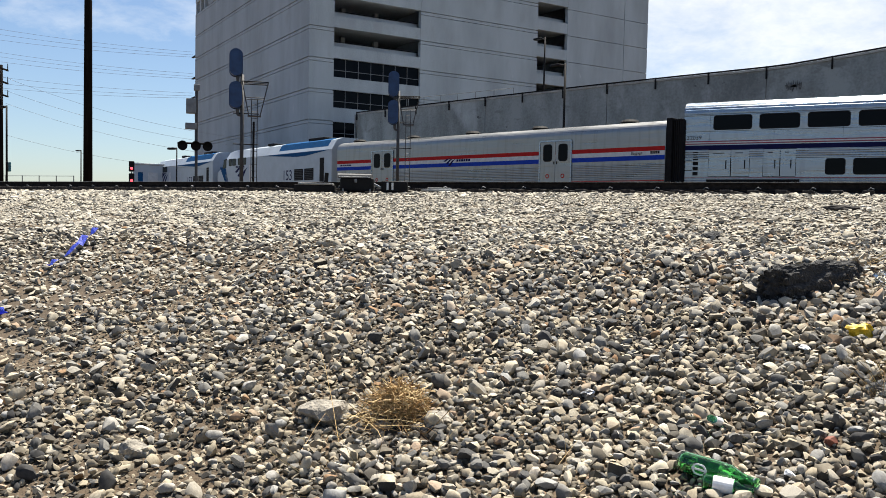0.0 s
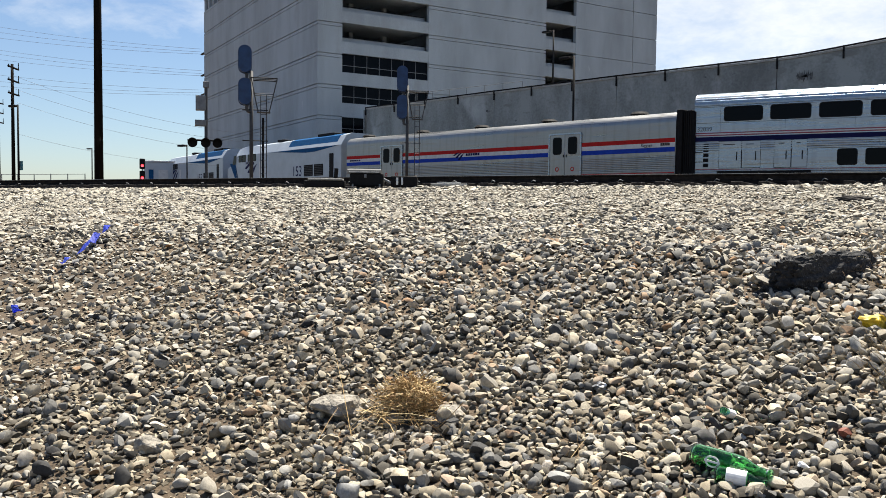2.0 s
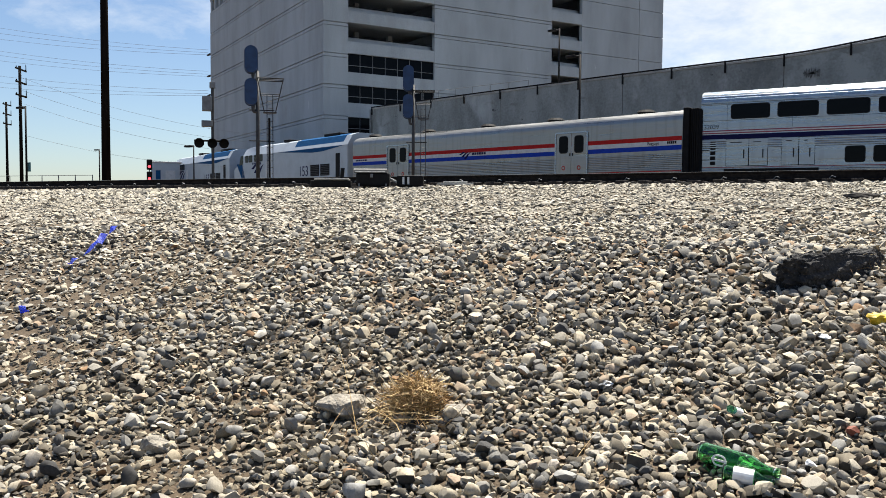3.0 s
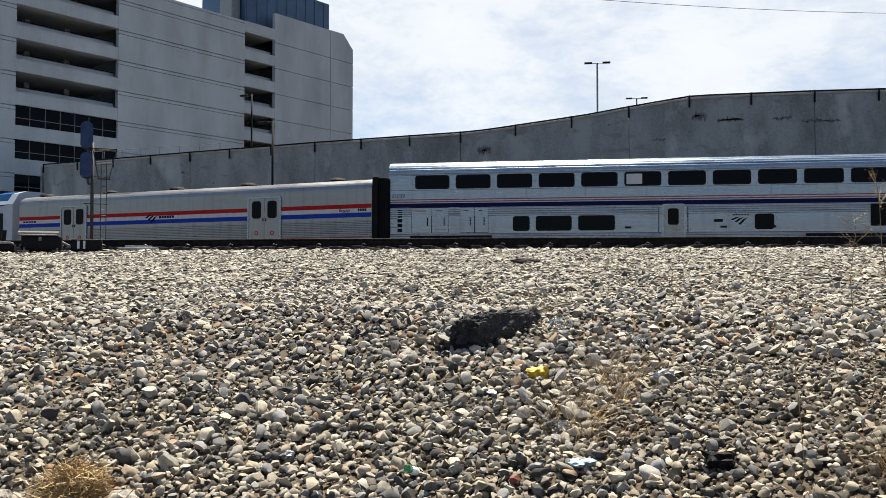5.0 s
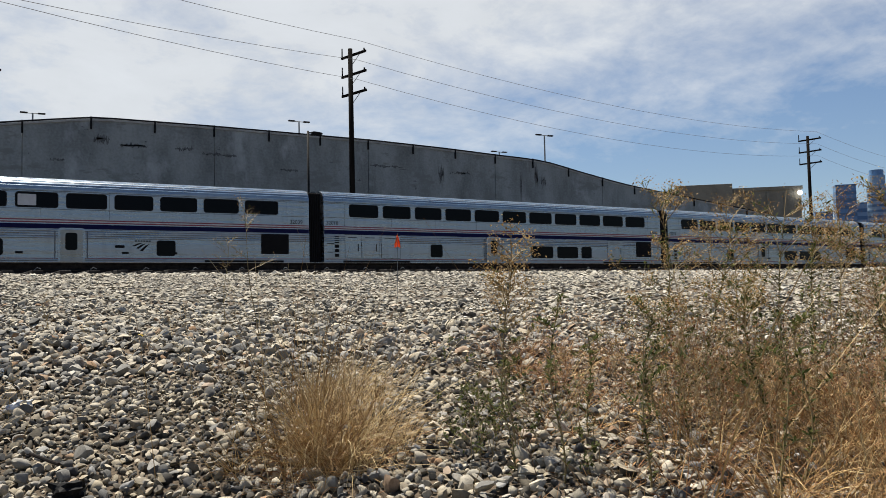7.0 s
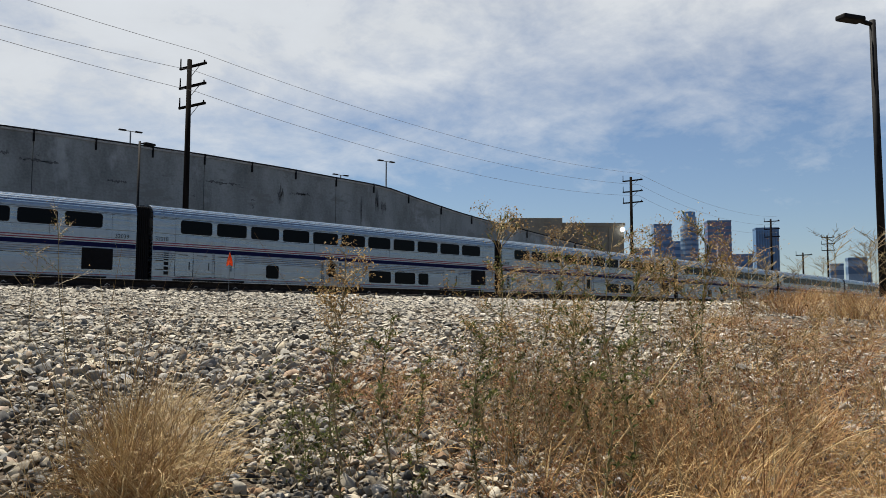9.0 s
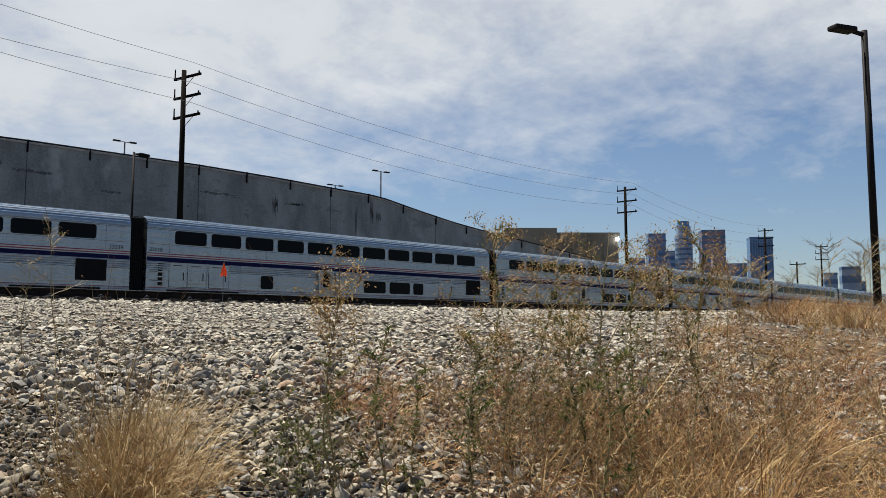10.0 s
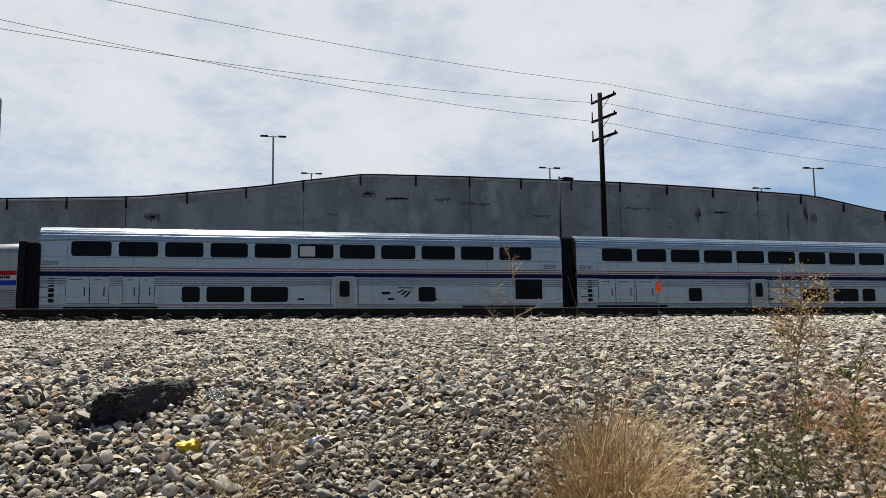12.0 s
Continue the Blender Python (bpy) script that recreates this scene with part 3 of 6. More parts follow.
    for x0, x1, zt in ((2.4, 6.6, 1.1), (L - 7.2, L - 1.4, 1.0)):
        part("underframe_box", box(B(), x0, x1, 0.2, 2.9, 0.55, zt, 0.03), M_black, car, "dark underfloor equipment")
    # flat black plates paint the shade of the undercut above the bogies
    for x0, x1 in ((1.1, 5.2), (L - 5.4, L - 1.4)):
        part("bogie_opening_shade", box(B(), x0, x1, -0.02, 0.0, 0.6, 1.06), M_black, car)
    for x0 in (3.0, L - 3.0):
        bogie(car, x0)
    gangway(car, L, L + 0.72, 4.62)
    if number:
        for xx in (0.14, L - 1.05):
            lettering("lettering", number, 0.28, pose(xx, -0.004, 2.95, 90), M_black, car, "black car number")
    if mark:
        emblem(car, mark, 1.52, 0.5, M_black)
        bars(car, mark + 0.12, 1.92, 6, 0.09, 0.06, M_black)
        part("sign_plate", slab(B(), rounded(mark - 0.75, mark - 0.33, 1.62, 1.75, 0.04), -0.012, 0.0), M_black, car)
    # small vents and sockets along the skirt
    for xx in (L - 13.6, L - 7.0, L - 9.2, 4.3):
        part("socket", box(B(), xx, xx + 0.3, -0.012, 0.0, 1.34, 1.44), M_black, car)
    return car


UP = [(1.4 + 2.045 * k, 3.05 + 2.045 * k) for k in range(11)]
carA = sleeper("silver stainless bilevel sleeping car with navy stripe", pose(-9.16, 40.5, 0), UP, [(6.27, 7.01), (7.39, 9.04), (9.43, 11.09), (17.59, 18.38)], (13.4, 14.32), (22.63, 24.08), 0.46,
               [(1.17, 2.2), (2.2, 3.04), (3.61, 4.35), (4.35, 5.03)], 5, "32039", 16.45)
UPB = [(1.53 + 2.045 * k, 3.2 + 2.045 * k) for k in range(11)]
carB = sleeper("silver stainless bilevel coach with navy stripe", pose(16.83, 40.43, 0, 0, 0, 2.05), UPB, [(6.61, 7.32), (13.89, 15.53), (15.96, 17.57), (17.98, 18.75)], (10.55, 11.43), (22.83, 24.24), 0.62,
               [(1.2, 2.2), (2.2, 3.3), (3.4, 4.6), (20.2, 21.6)], -1, "32018", 0)
x, y, head = 16.83, 40.43, 2.05
for k in range(6):
    x, y = x + 25.95 * math.cos(radians(head)), y + 25.95 * math.sin(radians(head))
    head += 2.45 if k == 0 else (1.6 if k == 1 else 0.5)
    copy_thing(carB, pose(x, y, 0, 0, 0, head))

# baggage car
bag = thing("baggage_car", "stainless baggage car with red and blue stripes", "railway carriage", pose(-34.24, 46.84, 0, 0, 0, -15.36))
part("body", prism(B(), side_profile(3.45, 4.04, 3.0, [(0.75, 1.85, 0.085)]), 0, 25.2), M_steel2, bag, "fluted stainless steel body")
part("stripe", box(B(), 0.03, 25.17, -0.018, 0, 2.46, 2.67), M_red, bag, "red stripe")
part("stripe", box(B(), 0.03, 25.17, -0.017, 0, 2.24, 2.455), M_white, bag, "white stripe")
part("stripe", box(B(), 0.03, 25.17, -0.018, 0, 2.01, 2.235), M_blue, bag, "blue stripe")
part("stripe", box(B(), 0.03, 25.17, -0.018, 0, 0.98, 1.02), M_red, bag, "thin red sill stripe")
for x0 in (3.72, 17.68):
    fr = part("door_frame", ring(B(), rounded(x0 - 0.08, x0 + 2.08, 0.92, 3.24, 0.12), rounded(x0, x0 + 2.0, 1.0, 3.16, 0.08), -0.06, 0.0), M_steel, bag)
    for dx in (0.0, 1.01):
        d = part("door", box(B(), x0 + dx, x0 + dx + 0.99, -0.035, 0.0, 1.0, 3.16, 0.01), M_steel2, bag, "stainless sliding door leaf with dark window")
        part("pane", slab(B(), rounded(x0 + dx + 0.25, x0 + dx + 0.74, 2.15, 2.98, 0.13), -0.045, -0.035), M_glass, d)
        part("window_frame", ring(B(), rounded(x0 + dx + 0.2, x0 + dx + 0.79, 2.1, 3.03, 0.16), rounded(x0 + dx + 0.25, x0 + dx + 0.74, 2.15, 2.98, 0.13), -0.05, -0.035), M_gasket, d)
        part("door_handle", box(B(), x0 + 0.9 + dx * 0.18, x0 + 0.95 + dx * 0.18, -0.06, -0.035, 1.95, 2.1), M_black, d)
        part("warning_mark", ring(B(), rounded(x0 + dx + 0.38, x0 + dx + 0.62, 1.2, 1.44, 0.11), rounded(x0 + dx + 0.43, x0 + dx + 0.57, 1.25, 1.39, 0.065), -0.04, -0.035), M_red, d)
for xx in (0.9, 6.3, 11.5, 16.6, 22.4):
    b = B()
    rod(b, (xx, 1.3, 3.9), (xx, 1.3, 4.1), 0.42, n=16)
    rod(b, (xx, 1.3, 4.08), (xx, 1.3, 4.2), 0.50, 0.36, n=16)
    part("roof_vent", b, M_black, bag, "black roof ventilator")
lettering("lettering", "Baggage", 0.21, pose(23.3, -0.022, 2.30, 90), M_black, bag, "small black word")
bars(bag, 24.4, 2.31, 5, 0.08, 0.13, M_black, 0.3, 0.022)
emblem(bag, 10.3, 2.10, 0.62, M_navy, 0.024)
bars(bag, 11.4, 2.3, 6, 0.15, 0.14, M_navy, 0.25, 0.024)
bars(bag, 0.4, 2.3, 5, 0.18, 0.1, M_navy, 0.3, 0.024)
for x0 in (3.0, 22.2):
    bogie(bag, x0)
gangway(bag, 25.2, 25.95, 3.95)
b = box(B(), 25.2, 25.5, 0.02, 2.98, 0.6, 4.0, 0.03)
part("end_frame", b, M_black, bag, "black end frame")


# locomotives
def locomotive(m, number):
    lo = thing("locomotive", "silver grey diesel locomotive with blue roof swoosh", "locomotive", m, "locomotives at the head of the train")
    L = 21.0
    prof = [(0.0, 0.9), (0.0, 3.55), (0.42, 4.25), (0.9, 4.42), (2.1, 4.42), (2.58, 4.25), (3.0, 3.55), (3.0, 0.9)]
    part("body", prism(B(), prof, 2.9, L), M_loco, lo, "silver grey car body")
    b = B()
    secs = [(2.9, 1.0), (2.2, 0.97), (1.0, 0.66), (0.1, 0.58)]
    rows = []
    for xx, s in secs:
        rows.append([b.verts.new((xx, 1.5 + (y - 1.5) * (0.93 if s < 0.9 else 1), 0.9 + (z - 0.9) * s)) for y, z in prof])
    for p, q in zip(rows, rows[1:]):
        for i in range(len(p)):
            b.faces.new((p[i], q[i], q[(i + 1) % 8], p[(i + 1) % 8]))
    b.faces.new(rows[-1])
    bmesh.ops.recalc_face_normals(b, faces=b.faces)
    part("nose", b, M_loco, lo, "sloped cab nose")
    part("windscreen", slab(B(), [(1.55, 2.75), (2.3, 2.85), (2.35, 3.6), (1.9, 3.55)], -0.03, 0.05), M_glass, lo)
    for x0, x1 in ((2.95, 3.5), (3.7, 4.35), (4.9, 5.6), (5.75, 6.5)):
        window(lo, x0, x1, 3.0, 3.52, 0.05)
    part("swoosh", slab(B(), [(9.6, 3.53), (13.0, 3.36), (15.6, 3.22), (17.2, 3.24), (20.6, 3.53)], -0.02, 0.0), M_lblue, lo, "blue swoosh along the roof edge")
    part("swoosh", slab(B(), [(0.9, 2.9), (2.3, 1.3), (2.9, 1.3), (2.2, 2.9)], 0.0, 0.1), M_lblue, lo, "blue nose band")
    b = prism(B(), [(0.05, 3.62), (0.41, 4.27), (0.9, 4.44), (0.9, 4.42), (0.42, 4.24), (0.06, 3.6)], 12.4, 20.2)
    part("roof_band", b, M_lblue, lo, "blue roof band")
    for x0, x1 in ((15.35, 16.75), (16.95, 18.35)):
        g = part("grille", box(B(), x0, x1, -0.02, 0, 1.45, 2.3), M_black, lo, "dark intake grille")
        for k in range(6):
            part("grille_bar", box(B(), x0 + 0.05, x1 - 0.05, -0.03, -0.02, 1.52 + 0.13 * k, 1.56 + 0.13 * k), M_dark, g)
    part("door_opening", slab(B(), rounded(19.3, 19.9, 1.1, 3.0, 0.06), -0.02, 0.0), M_black, lo, "dark side door")
    part("access_door", slab(B(), rounded(7.2, 7.8, 1.1, 2.9, 0.06), -0.02, 0.0), M_white, lo)
    emblem(lo, 4.2, 1.75, 1.6, M_navy)
    bars(lo, 4.4, 2.75, 6, 0.22, 0.16, M_navy)
    lettering("lettering", number, 1.1, pose(13.35, -0.004, 1.5, 90), M_navy, lo, "dark blue locomotive number")
    part("roof_hatch", box(B(), 9.2, 10.2, 0.7, 2.3, 4.4, 4.6, 0.04), M_black, lo)
    part("roof_hatch", box(B(), 16.0, 18.4, 0.8, 2.2, 4.4, 4.62, 0.05), M_black, lo)
    for x0 in (3.8, 17.2):
        bogie(lo, x0)
    b = B()
    box(b, 7.2, 13.6, 0.2, 2.8, 0.35, 0.95, 0.05)
    part("fuel_tank", b, M_black, lo)
    return lo


# the locomotive's x axis runs from nose to rear; the first stands coupled to the baggage car
h1, h2 = 24.0, 27.0
ex, ey = -34.9, 47.1
for hd, num in ((h1, "153"), (h2, "153")):
    nx, ny = ex - 21.0 * math.cos(radians(hd)), ey + 21.0 * math.sin(radians(hd))
    if ex == -34.9:
        loco = locomotive(pose(nx, ny, 0, 0, 0, -hd), num)
    else:
        copy_thing(loco, pose(nx, ny, 0, 0, 0, -hd))
    ex, ey = nx - 0.8 * math.cos(radians(hd)), ny + 0.8 * math.sin(radians(hd))

# ---- ramp wall behind the train ----
WALL = [(-42.9, 61.6, 7.92), (-28.0, 57.25, 7.92), (-17.5, 54.4, 8.0), (-7.1, 52.05, 8.03), (3.4, 52, 9.3), (14.25, 52, 9.9), (25.0, 52, 9.86), (35.7, 52, 9.53), (46.4, 52, 8.45), (57.1, 52, 7.0), (67.8, 52.2, 6.0)]
TOPS = [(-42.9, 7.92), (-7.1, 8.0), (-5.5, 8.11), (-3.0, 8.42), (0.57, 8.85), (3.4, 9.3), (5.4, 9.6), (7.27, 9.86), (14.2, 9.92), (25.0, 9.88), (31.0, 9.74), (35.7, 9.55), (39.4, 9.43), (41.1, 9.25), (44.4, 8.65), (48.4, 8.0), (50.8, 7.7), (57.0, 7.05), (67.8, 6.0)]


def wall_top(x):
    return float(np.interp(x, [p[0] for p in TOPS], [p[1] for p in TOPS]))


ramp = thing("wall_ramp", "weathered grey concrete retaining wall of a ramp", "wall", kind="structure")
for (x0, y0, _), (x1, y1, _) in zip(WALL, WALL[1:]):
    n = 8
    b = B()
    u = Vector((x1 - x0, y1 - y0)).normalized()
    gx, gy = u.x * 0.02, u.y * 0.02
    sec = []
    for k in range(n + 1):
        f = k / n
        px, py = (x0 + gx) * (1 - f) + (x1 - gx) * f, (y0 + gy) * (1 - f) + (y1 - gy) * f
        t = wall_top(px)
        sec.append([b.verts.new(p) for p in ((px, py, -0.6), (px, py, t), (px - u.y * 0.5, py + u.x * 0.5, t), (px - u.y * 0.5, py + u.x * 0.5, -0.6))])
    for p, q in zip(sec, sec[1:]):
        for i in range(4):
            b.faces.new((p[i], q[i], q[(i + 1) % 4], p[(i + 1) % 4]))
    b.faces.new(sec[0])
    b.faces.new(sec[-1][::-1])
    bmesh.ops.recalc_face_normals(b, faces=b.faces)
    part("wall_panel", b, M_wallc, ramp, "stained concrete wall panel")
# deck behind, coping, top rail and scuppers
def wall_run(step):
    pts = []
    for (x0, y0, _), (x1, y1, _) in zip(WALL, WALL[1:]):
        n = max(1, int(math.hypot(x1 - x0, y1 - y0) / step))
        for k in range(n):
            f = k / n
            pts.append((x0 + (x1 - x0) * f, y0 + (y1 - y0) * f))
    return pts + [WALL[-1][:2]]


def swept(outline, run, dz=0.0):
    b = B()
    sec = [[b.verts.new((px, py + oy, wall_top(px) + oz + dz)) for oy, oz in outline] for px, py in run]
    n = len(outline)
    for p, q in zip(sec, sec[1:]):
        for i in range(n):
            b.faces.new((p[i], q[i], q[(i + 1) % n], p[(i + 1) % n]))
    b.faces.new(sec[0])
    b.faces.new(sec[-1][::-1])
    bmesh.ops.recalc_face_normals(b, faces=b.faces)
    return b


run = wall_run(1.2)
part("coping", swept([(-0.06, 0.003), (0.55, 0.003), (0.55, 0.12), (-0.06, 0.12)], run), M_cop, ramp, "pale concrete coping")
part("top_rail", swept([(-0.04, 0.145), (0.05, 0.145), (0.05, 0.235), (-0.04, 0.235)], run), M_black, ramp, "dark pipe rail along the top")
part("deck", swept([(0.55, -0.9), (9.5, -0.9), (9.5, -0.6), (0.55, -0.6)], run), M_wallc, ramp, "ramp deck")
part("back_wall", swept([(9.5, -9), (9.8, -9), (9.8, 0.0), (9.5, 0.0)], run), M_wallc, ramp)
for k, (px, py) in enumerate(wall_run(3.4)):
    b = B()
    box(b, px - 0.05, px + 0.05, py - 0.1, py + 0.02, wall_top(px) - 0.5, wall_top(px) + 0.24, 0.01)
    part("rail_bracket", b, M_black, ramp, "dark steel bracket")
b = box(B(), -43.05, -42.95, 61.4, 70, -0.5, 7.9)
part("end_wall", b, M_wallc, ramp)


def spall(x, z, w, h, seed):
    """A ragged patch where the concrete face has broken away."""
    pick_rng = np.random.default_rng(seed)
    n = 22
    up = [(x - w / 2 + w * k / n, z + h * (0.5 + pick_rng.normal(0, 0.5)) * math.sin(math.pi * (k + 0.5) / (n + 1)) ** 0.2) for k in range(n + 1)]
    dn = [(x - w / 2 + w * k / n, z - h * (0.5 + pick_rng.normal(0, 0.5)) * math.sin(math.pi * (k + 0.5) / (n + 1)) ** 0.2) for k in range(n, -1, -1)]
    part("spall", slab(B(), up + dn, 51.992, 52.0), M_spall, ramp, "dark broken concrete patch")


for k, (x, z, w, h) in enumerate(((7.6, 8.75, 0.9, 0.28), (9.4, 8.5, 1.6, 0.14), (12.4, 8.55, 1.1, 0.16), (14.6, 8.3, 2.2, 0.1), (26.4, 8.3, 2.6, 0.1), (30.9, 8.0, 0.5, 0.6),
                                  (32.6, 8.15, 1.6, 0.12), (39.6, 8.2, 0.35, 1.1), (38.1, 7.3, 0.16, 1.0), (40.3, 7.9, 0.5, 0.4), (-5.6, 7.0, 0.9, 0.3), (19.2, 7.6, 1.2, 0.12), (5.2, 7.4, 0.8, 0.1))):
    spall(x, z, w, h, 60 + k)
# railing on the ramp's start
rl = thing("railing", "thin galvanised pipe railing on the ramp", "railing")
b = B()
for k in range(8):
    px = -39.5 + 1.9 * k
    py = 62.2 - 0.285 * 1.9 * k
    part("post", rod(B(), (px, py, 7.95), (px, py, 9.15 - 0.03 * k), 0.03), M_galv, rl)
    if k < 7:
        part("rail", rod(B(), (px, py, 9.13 - 0.03 * k), (px + 1.9, py - 0.285 * 1.9, 9.1 - 0.03 * k), 0.025), M_galv, rl)

# ---- concrete building ----
bld = thing("concrete_building", "tall grey concrete building with open parking floors", "building", pose(-50.5, 64.25, 0, 0, 0, 60.0))
# local x runs along the front, y into the block, z up; FL: floor joints
WID, DEP, ROOF = 44.7, 42.3, 27.85
JOINTS = [-0.3, 2.0, 5.05, 8.09, 11.12, 14.15, 17.18, 20.21, 23.24, 26.27]
OPEN_L, OPEN_R = (2.6, 12.35), (27.6, 31.95)


ROWS_L = [(6.3, 8.05, 1), (9.45, 11.2, 1), (12.45, 14.3, 1), (15.45, 17.3, 0), (18.45, 20.3, 0), (21.5, 23.4, 0), (24.6, 26.4, 0)]
ROWS_R = [(12.45, 14.3, 0), (15.45, 17.35, 0), (18.5, 20.4, 0), (21.6, 23.5, 0), (24.7, 26.6, 0)]


def wall_cell(x0, x1, z0, z1, inset=0.0, y1=0.5):
    if x1 - x0 > 0.05 and z1 - z0 > 0.05:
        part("wall_panel", box(B(), x0, x1, inset, y1, z0, z1), M_conc, bld)


def solid_strip(x0, x1, top=ROOF):
    zs = [z for z in JOINTS if z < top - 0.6] + [top]
    for a, c in zip(zs, zs[1:]):
        wall_cell(x0, x1, a + 0.045, c - 0.37)
        wall_cell(x0, x1, c - 0.32, c - 0.045)


def open_strip(x0, x1, rows):
    edges = [-0.3]
    for a, c, _ in rows:
        edges += [a, c]
    edges.append(ROOF)
    for a, c in zip(edges[::2], edges[1::2]):
        cut = [z for z in JOINTS if a + 0.3 < z < c - 0.3]
        zs = [a] + cut + [c]
        for p, q in zip(zs, zs[1:]):
            wall_cell(x0 + 0.01, x1 - 0.01, p + (0.03 if p in cut else 0), q - (0.03 if q in cut else 0), 0.02)
    for a, c, glazed in rows:
        part("slab_edge", box(B(), x0 - 0.5, x1 + 0.5, 0.52, 12.0, c + 0.25, c + 0.55), M_conc, bld)
        part("parapet", box(B(), x0, x1, 0.9, 1.1, a - 0.3, a + 0.55), M_conc if not glazed else M_dark, bld)
        if glazed:
            w = part("window", box(B(), x0, x1, 0.30, 0.34, a, c), M_glass, bld, "dark glazed window strip")
            n = 7
            for k in range(n + 1):
                xx = x0 + (x1 - x0) * k / n
                part("mullion", box(B(), xx - 0.022, xx + 0.022, 0.25, 0.30, a, c), M_galv, w)
            part("transom", box(B(), x0, x1, 0.23, 0.30, (a + c) / 2 - 0.25, (a + c) / 2 - 0.2), M_galv, w)
        else:
            part("rail", box(B(), x0, x1, 0.6, 0.65, a + 0.55, a + 0.6), M_black, bld)
            for k in range(2):
                xx = x0 + (x1 - x0) * (0.3 + 0.4 * k)
                part("column", box(B(), xx, xx + 0.5, 5.0, 5.5, a - 0.6, c + 0.3), M_conc, bld)


solid_strip(0.0, OPEN_L[0])
open_strip(*OPEN_L, ROWS_L)
solid_strip(OPEN_L[1], OPEN_R[0])
open_strip(*OPEN_R, ROWS_R)
for a, c in zip(JOINTS, JOINTS[1:] + [29.8]):
    wall_cell(OPEN_R[1], 40.75, a + 0.03, c - 0.03)
for a, c in zip(JOINTS[:-1], JOINTS[1:]):
    wall_cell(40.82, WID, a + 0.03, c - 0.03)
b = slab(B(), [(40.82, 26.3), (WID, 26.3), (WID, 28.1), (43.0, 29.8), (40.82, 29.8)], 0.0, 0.5)
part("wall_panel", b, M_conc, bld, "chamfered corner panel")
# the long side
zs = JOINTS + [ROOF]
for k, (a, c) in enumerate(zip(zs, zs[1:])):
    for y0, y1 in ((0.52, 14.0), (14.02, 28.0), (28.02, 35.0), (35.02, DEP)):
        if k == len(zs) - 2 and y0 > 35:
            continue
        part("wall_panel", box(B(), 0.0, 0.5, y0, y1, a + 0.045, c - 0.37), M_conc, bld)
        part("wall_panel", box(B(), 0.0, 0.5, y0, y1, c - 0.32, c - 0.045), M_conc, bld)
for yy in (35.3, 37.4, 39.6, 41.6):
    part("column", box(B(), 0.02, 0.6, yy, yy + 0.55, 26.3, 27.8), M_conc, bld)
part("beam", box(B(), 0.0, 0.6, 35.0, DEP, 27.8, 28.3), M_conc, bld)
# inner faces of the floor joints, back and end walls, roof
b = B()
box(b, 0.16, 0.45, 0.6, DEP - 0.1, -0.3, 26.2)
box(b, 0.1, 2.5, 0.16, 0.45, -0.3, 27.7)
box(b, 12.45, 27.5, 0.16, 0.45, -0.3, 27.7)
box(b, 32.05, WID - 0.1, 0.16, 0.45, -0.3, 28.0)
part("joint_backing", b, M_conc, bld)
b = B()
box(b, WID - 0.5, WID, 0.52, DEP, -0.3, 28.1)
box(b, 0.5, WID - 0.5, DEP - 0.5, DEP, -0.3, ROOF)
box(b, 0.5, WID - 0.5, 12.0, 12.4, -0.3, ROOF - 0.6)
part("rear_wall", b, M_conc, bld)
b = B()
box(b, 0.52, OPEN_R[1], 0.52, DEP - 0.52, ROOF - 0.5, ROOF - 0.1)
box(b, OPEN_R[1], WID - 0.52, 0.52, 14, 28.0, 28.09)
part("roof", b, M_conc, bld)
part("penthouse", box(B(), 28.8, 42.0, 1.6, 10.0, 27.4, 33.7, 0.05), M_sheet, bld, "blue-grey metal rooftop plant room")
b = B()
for k in range(9):
    box(b, 29.0 + 1.5 * k, 29.06 + 1.5 * k, 1.54, 1.6, 28.0, 33.6)
part("penthouse_rib", b, M_sheet, bld)
part("duct", box(B(), 27.4, 28.6, 2.2, 4.5, 27.4, 32.0, 0.1), M_galv, bld, "galvanised roof duct")

# ---- yard: poles, lamps, signals ----
def utility_pole(x, y, top, turn, r=0.17, arms=3, label="dark tarred timber utility pole with crossarms"):
    p = thing("utility_pole", label, "utility pole", pose(x, y, -0.3, 0, 0, turn), "utility poles along the railway")
    h = top + 0.3
    part("pole", rod(B(), (0, 0, 0), (0, 0, h), r * 1.15, r * 0.8, 12), M_pole, p, smooth=True)
    ends = []
    for k in range(arms):
        z = h - 0.35 - 1.18 * k
        part("crossarm", box(B(), -1.25, 1.05, -0.06 - r, 0.06 - r, z - 0.07, z + 0.07, 0.01), M_pole, p)
        part("brace", rod(B(), (-0.7, -r, z - 0.05), (0, -r, z - 0.55), 0.02, n=6), M_galv, p)
        part("insulator", rod(B(), (1.0, -r, z + 0.05), (1.0, -r, z + 0.62), 0.045, 0.035, 8), M_pole, p, "dark upright insulator pin")
        part("insulator", rod(B(), (-1.1, -r, z + 0.05), (-1.1, -r, z + 0.2), 0.05, 0.04, 8), M_pole, p)
        ends.append((z - 0.3 + 0.62, z - 0.3 + 0.15))
    return p


